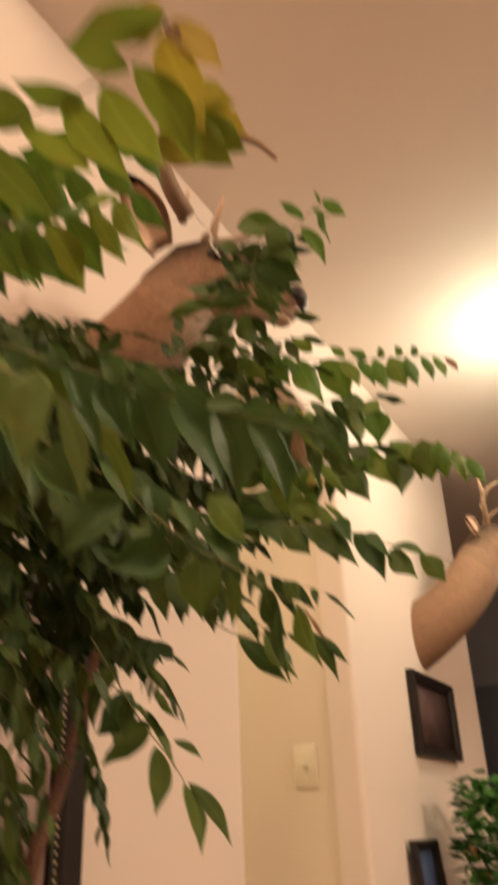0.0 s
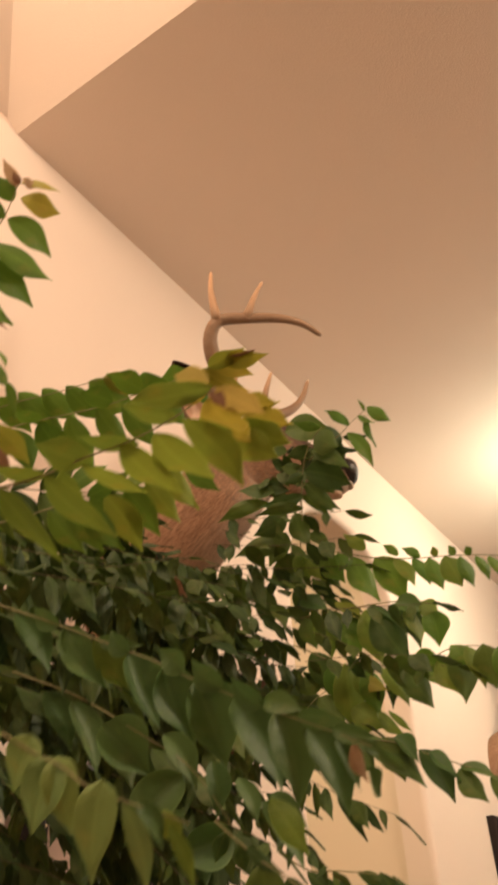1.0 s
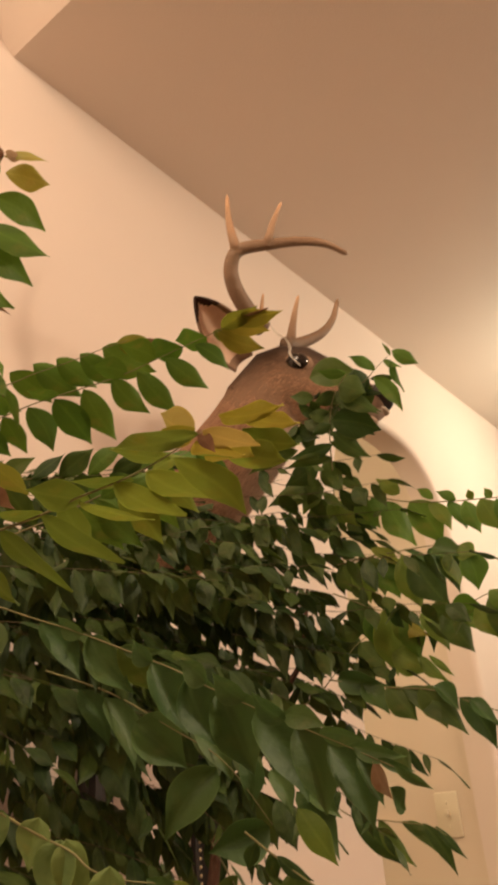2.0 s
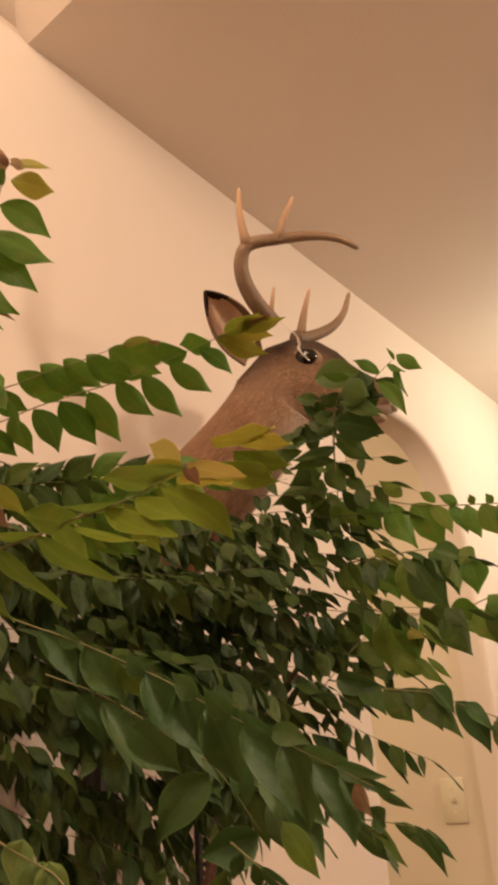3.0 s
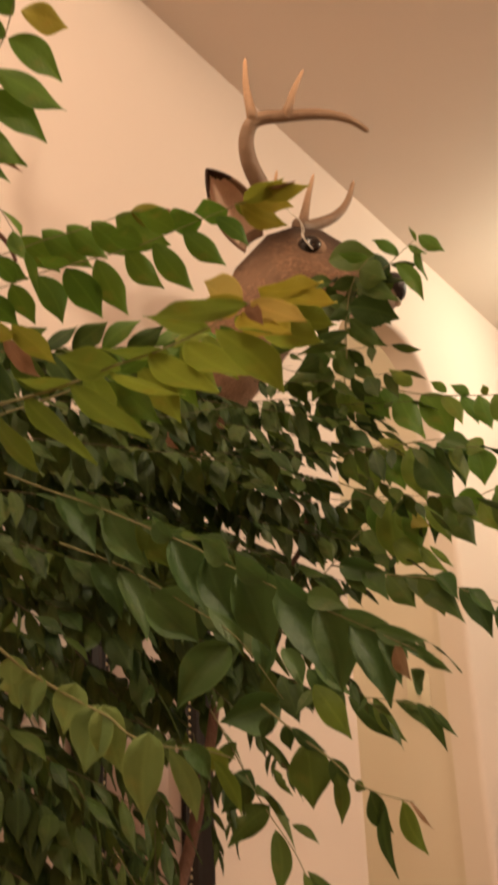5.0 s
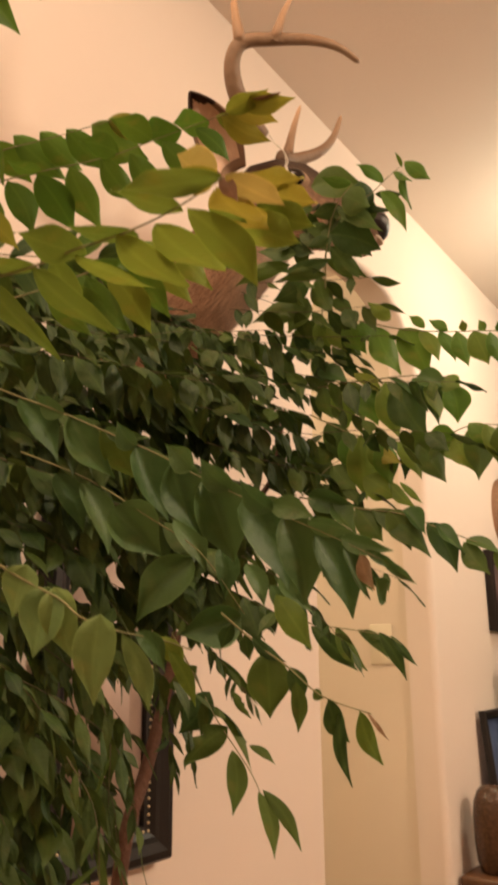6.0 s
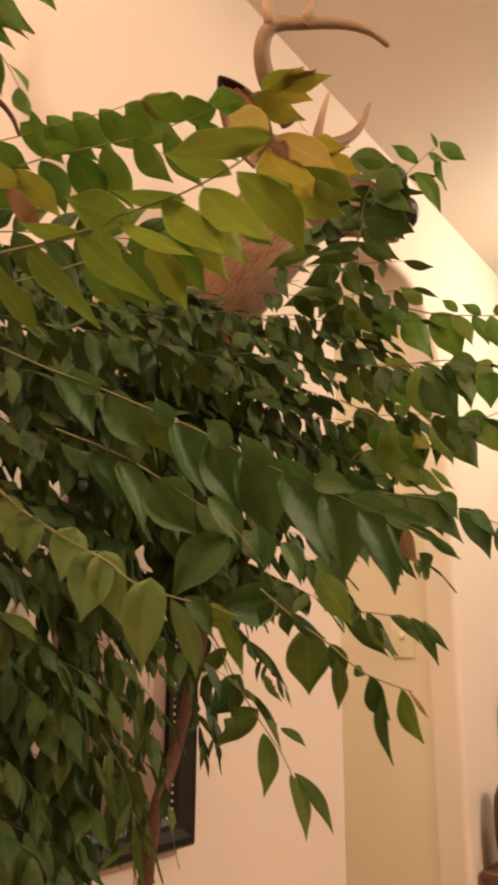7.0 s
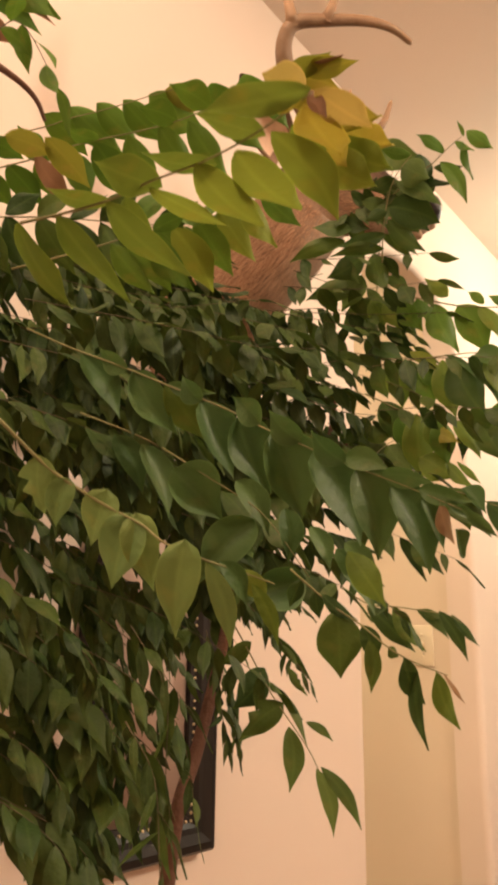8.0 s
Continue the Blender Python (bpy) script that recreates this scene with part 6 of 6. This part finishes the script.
spray([(0.475, -0.866, 1.819), (0.518, -0.854, 1.822), (0.567, -0.842, 1.826)], n=11, leaf=0.033, width=0.24, material=leaf_shaded)
spray([(0.507, -0.853, 1.59), (0.539, -0.841, 1.572), (0.575, -0.828, 1.542)], n=6, leaf=0.034, width=0.23, material=leaf_shaded)
spray([(0.189, -0.884, 1.544), (0.232, -0.837, 1.532), (0.268, -0.795, 1.471)], n=22, leaf=0.042, width=0.25, material=leaf_shaded)
spray([(0.228, -0.918, 1.475), (0.266, -0.874, 1.43), (0.301, -0.839, 1.381)], n=15, leaf=0.050, width=0.25, material=leaf_shaded)
spray([(0.049, -1.138, 1.588), (0.094, -1.043, 1.548), (0.123, -0.989, 1.509), (0.153, -0.943, 1.477)], n=29, leaf=0.050, width=0.21, material=leaf_shaded)
spray([(0.034, -1.149, 1.678), (0.081, -1.053, 1.662), (0.112, -0.997, 1.643), (0.136, -0.942, 1.587)], n=29, leaf=0.054, width=0.18, material=leaf_shaded)
spray([(0.209, -0.934, 1.583), (0.249, -0.886, 1.568), (0.284, -0.844, 1.535)], n=22, leaf=0.051, width=0.21, material=leaf_shaded)
spray([(0.133, -1.053, 1.59), (0.167, -1.004, 1.589), (0.19, -0.952, 1.511)], n=22, leaf=0.043, width=0.18, material=leaf_shaded)
spray([(0.144, -0.947, 1.406), (0.182, -0.902, 1.4), (0.217, -0.864, 1.331)], n=22, leaf=0.052, width=0.21, material=leaf_shaded)
spray([(0.17, -1.015, 1.582), (0.204, -0.965, 1.563), (0.23, -0.917, 1.489)], n=22, leaf=0.042, width=0.25, material=leaf_shaded)
spray([(0.087, -1.03, 1.673), (0.121, -0.976, 1.665), (0.145, -0.918, 1.596)], n=22, leaf=0.047, width=0.18, material=leaf_shaded)
spray([(0.226, -0.859, 1.457), (0.269, -0.817, 1.436), (0.307, -0.782, 1.39)], n=22, leaf=0.055, width=0.18, material=leaf_shaded)
spray([(0.084, -0.96, 1.413), (0.121, -0.911, 1.396), (0.157, -0.87, 1.321)], n=22, leaf=0.043, width=0.21, material=leaf_shaded)
spray([(0.218, -0.846, 1.505), (0.264, -0.802, 1.5), (0.302, -0.764, 1.45)], n=22, leaf=0.047, width=0.18, material=leaf_shaded)
spray([(0.211, -0.915, 1.581), (0.254, -0.869, 1.575), (0.289, -0.826, 1.53)], n=22, leaf=0.049, width=0.18, material=leaf_shaded)
spray([(0.029, -1.13, 1.584), (0.078, -1.039, 1.578), (0.111, -0.989, 1.572), (0.137, -0.936, 1.502)], n=29, leaf=0.052, width=0.18, material=leaf_shaded)
spray([(0.041, -1.198, 1.788), (0.072, -1.096, 1.805), (0.126, -0.974, 1.816), (0.241, -0.834, 1.83)], n=45, leaf=.048, width=0.21, material=leaf_shaded)
spray([(0.097, -1.219, 1.739), (0.123, -1.12, 1.751), (0.161, -1.016, 1.756), (0.229, -0.901, 1.768)], n=40, leaf=.048, width=0.21, material=leaf_shaded)
spray([(0.252, -1.282, 1.648), (0.271, -1.201, 1.655), (0.301, -1.115, 1.654), (0.347, -1.029, 1.661)], n=37, leaf=.042, width=0.21, material=leaf_shaded)
spray([(0.144, -1.217, 1.652), (0.179, -1.131, 1.657), (0.225, -1.042, 1.656), (0.296, -0.946, 1.664)], n=40, leaf=.045, width=0.21, material=leaf_shaded)
spray([(0.189, -1.036, 1.746), (0.25, -0.96, 1.743), (0.326, -0.874, 1.723)], n=28, leaf=.042, width=0.21, material=leaf_shaded)
spray([(0.282, -0.932, 1.699), (0.338, -0.869, 1.676), (0.387, -0.821, 1.652)], n=22, leaf=.04, width=0.21, material=leaf_shaded)
spray([(0.137, -1.104, 1.248), (0.176, -1.053, 1.216), (0.21, -1.017, 1.178)], n=22, leaf=.042, width=.18, material=leaf_shaded)
spray([(0.108, -1.08, 1.223), (0.149, -1.027, 1.189), (0.186, -0.991, 1.149)], n=22, leaf=.042, width=.18, material=leaf_shaded)
spray([(0.265, -1.177, 1.34), (0.296, -1.132, 1.313), (0.323, -1.098, 1.283)], n=22, leaf=.042, width=.18, material=leaf_shaded)
spray([(0.114, -1.083, 1.382), (0.151, -1.024, 1.349), (0.184, -0.982, 1.318)], n=22, leaf=.042, width=.18, material=leaf_shaded)
spray([(0.062, -1.073, 1.392), (0.1, -1.011, 1.357), (0.134, -0.964, 1.302)], n=22, leaf=.042, width=.18, material=leaf_shaded)
spray([(0.269, -1.155, 1.272), (0.303, -1.112, 1.245), (0.333, -1.081, 1.217)], n=22, leaf=.042, width=.18, material=leaf_shaded)
spray([(0.077, -1.064, 1.373), (0.117, -1.004, 1.339), (0.151, -0.959, 1.3)], n=22, leaf=.042, width=.18, material=leaf_shaded)
spray([(0.242, -1.166, 1.236), (0.276, -1.123, 1.209), (0.309, -1.094, 1.164)], n=22, leaf=.042, width=.18, material=leaf_shaded)
spray([(0.111, -1.188, 1.715), (0.131, -1.134, 1.695), (0.151, -1.075, 1.654)], n=26, leaf=.048, width=.22, material=leaf_shaded)
spray([(0.13, -1.192, 1.709), (0.15, -1.138, 1.689), (0.169, -1.08, 1.646)], n=26, leaf=.048, width=.22, material=leaf_shaded)
spray([(0.044, -1.118, 1.513), (0.069, -1.066, 1.487), (0.098, -1.016, 1.468)], n=26, leaf=.048, width=.22, material=leaf_shaded)
spray([(0.097, -1.141, 1.604), (0.121, -1.088, 1.58), (0.145, -1.032, 1.524)], n=26, leaf=.048, width=.22, material=leaf_shaded)
spray([(0.062, -1.166, 1.772), (0.083, -1.107, 1.751), (0.107, -1.047, 1.722)], n=26, leaf=.048, width=.22, material=leaf_shaded)
spray([(0.097, -1.163, 1.643), (0.119, -1.109, 1.62), (0.141, -1.051, 1.567)], n=26, leaf=.048, width=.22, material=leaf_shaded)
spray([(0.411, -0.873, 1.751), (0.473, -0.841, 1.748), (0.543, -0.811, 1.745)], n=6, leaf=.036, width=.23, material=leaf_shaded)
spray([(0.392, -0.874, 1.723), (0.463, -0.832, 1.716), (0.549, -0.805, 1.712)], n=9, leaf=.036, width=.23, material=leaf_shaded)
spray([(0.395, -0.859, 1.696), (0.472, -0.815, 1.689), (0.551, -0.791, 1.679)], n=6, leaf=.034, width=.23, material=leaf_shaded)
spray([(0.49, -0.83, 1.626), (0.558, -0.823, 1.614), (0.633, -0.818, 1.6)], n=6, leaf=.036, width=.23, material=leaf_shaded)
spray([(0.482, -0.83, 1.569), (0.545, -0.816, 1.565), (0.619, -0.811, 1.55)], n=6, leaf=.036, width=.23, material=leaf_shaded)
spray([(0.358, -1.199, 1.315), (0.391, -1.158, 1.287), (0.414, -1.137, 1.245)], n=16, leaf=0.039, width=0.20, material=leaf_shaded)
spray([(0.375, -1.19, 1.219), (0.41, -1.154, 1.193), (0.435, -1.138, 1.161)], n=16, leaf=0.046, width=0.17, material=leaf_shaded)
spray([(0.292, -1.156, 1.365), (0.328, -1.106, 1.334), (0.351, -1.08, 1.301)], n=16, leaf=0.048, width=0.23, material=leaf_shaded)
spray([(0.357, -1.184, 1.305), (0.392, -1.142, 1.277), (0.414, -1.121, 1.25)], n=16, leaf=0.045, width=0.20, material=leaf_shaded)
spray([(0.357, -1.219, 1.333), (0.387, -1.177, 1.306), (0.407, -1.155, 1.28)], n=16, leaf=0.040, width=0.23, material=leaf_shaded)
spray([(0.341, -1.175, 1.273), (0.377, -1.134, 1.244), (0.4, -1.113, 1.218)], n=16, leaf=0.048, width=0.23, material=leaf_shaded)
spray([(0.305, -1.16, 1.247), (0.343, -1.117, 1.217), (0.367, -1.096, 1.19)], n=16, leaf=0.044, width=0.17, material=leaf_shaded)
spray([(0.297, -1.139, 1.238), (0.336, -1.095, 1.207), (0.363, -1.075, 1.175)], n=16, leaf=0.046, width=0.23, material=leaf_shaded)
spray([(0.293, -0.906, 1.63), (0.329, -0.865, 1.608), (0.366, -0.837, 1.57)], n=18, leaf=.038, width=.22, material=leaf_shaded)
spray([(0.282, -0.897, 1.571), (0.323, -0.853, 1.542), (0.361, -0.828, 1.513)], n=18, leaf=.038, width=.22, material=leaf_shaded)
spray([(0.334, -0.877, 1.513), (0.377, -0.85, 1.49), (0.42, -0.827, 1.468)], n=16, leaf=.038, width=.22, material=leaf_shaded)
spray([(0.331, -0.883, 1.661), (0.368, -0.855, 1.636), (0.406, -0.83, 1.607)], n=16, leaf=.036, width=.22, material=leaf_shaded)
spray([(0.417, -0.957, 1.579), (0.442, -0.882, 1.57), (0.465, -0.805, 1.568)], n=20, leaf=0.034, width=0.24, material=leaf_shaded)
spray([(0.417, -0.947, 1.543), (0.445, -0.871, 1.533), (0.47, -0.804, 1.528)], n=20, leaf=0.034, width=0.24, material=leaf_shaded)
spray([(0.425, -0.945, 1.509), (0.443, -0.865, 1.493), (0.472, -0.807, 1.479)], n=18, leaf=0.034, width=0.22, material=leaf_shaded)
spray([(0.406, -0.951, 1.613), (0.427, -0.879, 1.606), (0.445, -0.815, 1.603)], n=18, leaf=0.034, width=0.24, material=leaf_shaded)
spray([(0.402, -0.873, 1.568), (0.416, -0.834, 1.554), (0.433, -0.797, 1.549)], n=14, leaf=0.032, width=0.22, material=leaf_shaded)
spray([(0.242, -0.906, 1.608), (0.258, -0.841, 1.589), (0.278, -0.777, 1.569)], n=22, leaf=0.036, width=0.24, material=leaf_shaded)
spray([(0.335, -0.83, 1.549), (0.36, -0.781, 1.528), (0.388, -0.734, 1.509)], n=12, leaf=0.034, width=0.24, material=leaf_shaded)
spray([(0.209, -0.858, 1.419), (0.208, -0.83, 1.381), (0.213, -0.812, 1.338)], n=18, leaf=0.042, width=0.2, material=leaf_shaded)
spray([(0.195, -0.92, 1.633), (0.212, -0.866, 1.616), (0.226, -0.818, 1.597)], n=20, leaf=0.036, width=0.24, material=leaf_shaded)
# four dark sprays added close to the wall, standing in for shade on it
spray([(0.03, -1.026, 1.537), (0.038, -0.972, 1.519), (0.053, -0.911, 1.492)], n=20, leaf=0.042, width=0.17, material=leaf_shaded)
spray([(0.027, -1.019, 1.484), (0.035, -0.965, 1.458), (0.046, -0.911, 1.424)], n=20, leaf=0.042, width=0.17, material=leaf_shaded)
spray([(0.04, -1.029, 1.432), (0.048, -0.977, 1.4), (0.059, -0.925, 1.36)], n=20, leaf=0.042, width=0.16, material=leaf_shaded)
spray([(0.023, -0.931, 1.467), (0.044, -0.882, 1.438), (0.063, -0.84, 1.395)], n=16, leaf=0.042, width=0.16, material=leaf_shaded)
spray([(0.318, -1.02, 1.64), (0.333, -0.956, 1.634), (0.358, -0.887, 1.624)], n=20, leaf=0.046, width=0.24, material=leaf_shaded)
spray([(0.294, -0.99, 1.741), (0.307, -0.926, 1.735), (0.334, -0.851, 1.722)], n=20, leaf=0.046, width=0.24, material=leaf_shaded)
spray([(0.261, -0.979, 1.716), (0.279, -0.91, 1.708), (0.308, -0.834, 1.694)], n=20, leaf=0.046, width=0.24, material=leaf_shaded)
spray([(0.047, -1.049, 1.66), (0.066, -0.975, 1.648), (0.091, -0.9, 1.631)], n=20, leaf=0.046, width=0.24, material=leaf_shaded)
spray([(0.139, -1.109, 1.677), (0.14, -1.047, 1.679), (0.149, -0.976, 1.668)], n=20, leaf=0.046, width=0.24, material=leaf_shaded)
spray([(0.123, -0.863, 1.381), (0.146, -0.802, 1.348), (0.166, -0.759, 1.293)], n=18, leaf=0.04, width=0.16, material=leaf_shaded)
spray([(0.113, -0.86, 1.321), (0.132, -0.804, 1.275), (0.142, -0.762, 1.216)], n=18, leaf=0.04, width=0.16, material=leaf_shaded)
spray([(0.183, -0.721, 1.32), (0.189, -0.697, 1.263), (0.195, -0.689, 1.202)], n=16, leaf=0.035, width=0.12, material=leaf_shaded)
spray([(0.122, -0.84, 1.24), (0.13, -0.8, 1.195), (0.144, -0.774, 1.149)], n=20, leaf=0.045, width=0.18, material=leaf_shaded)
# -- end of sprays --
# unseen foliage added to keep tray lamp light off lower leaves and wall
SHADE_RNG = random.Random(8)
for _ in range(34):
    x, z = SHADE_RNG.uniform(0.08, 0.52), SHADE_RNG.uniform(1.35, 1.98)
    y = -1.13 - 0.68 * x - SHADE_RNG.uniform(0, 0.14)
    spray([(x, y, z), (x + SHADE_RNG.uniform(-0.08, 0.06), y - 0.10, z + SHADE_RNG.uniform(-0.02, 0.05)), (x + SHADE_RNG.uniform(-0.1, 0.08), y - 0.2, z - SHADE_RNG.uniform(0, 0.06))], n=20, leaf=0.052, width=0.27, material=leaf_shaded)

gather()
flower_plant((0.225, 1.17, 0.765))
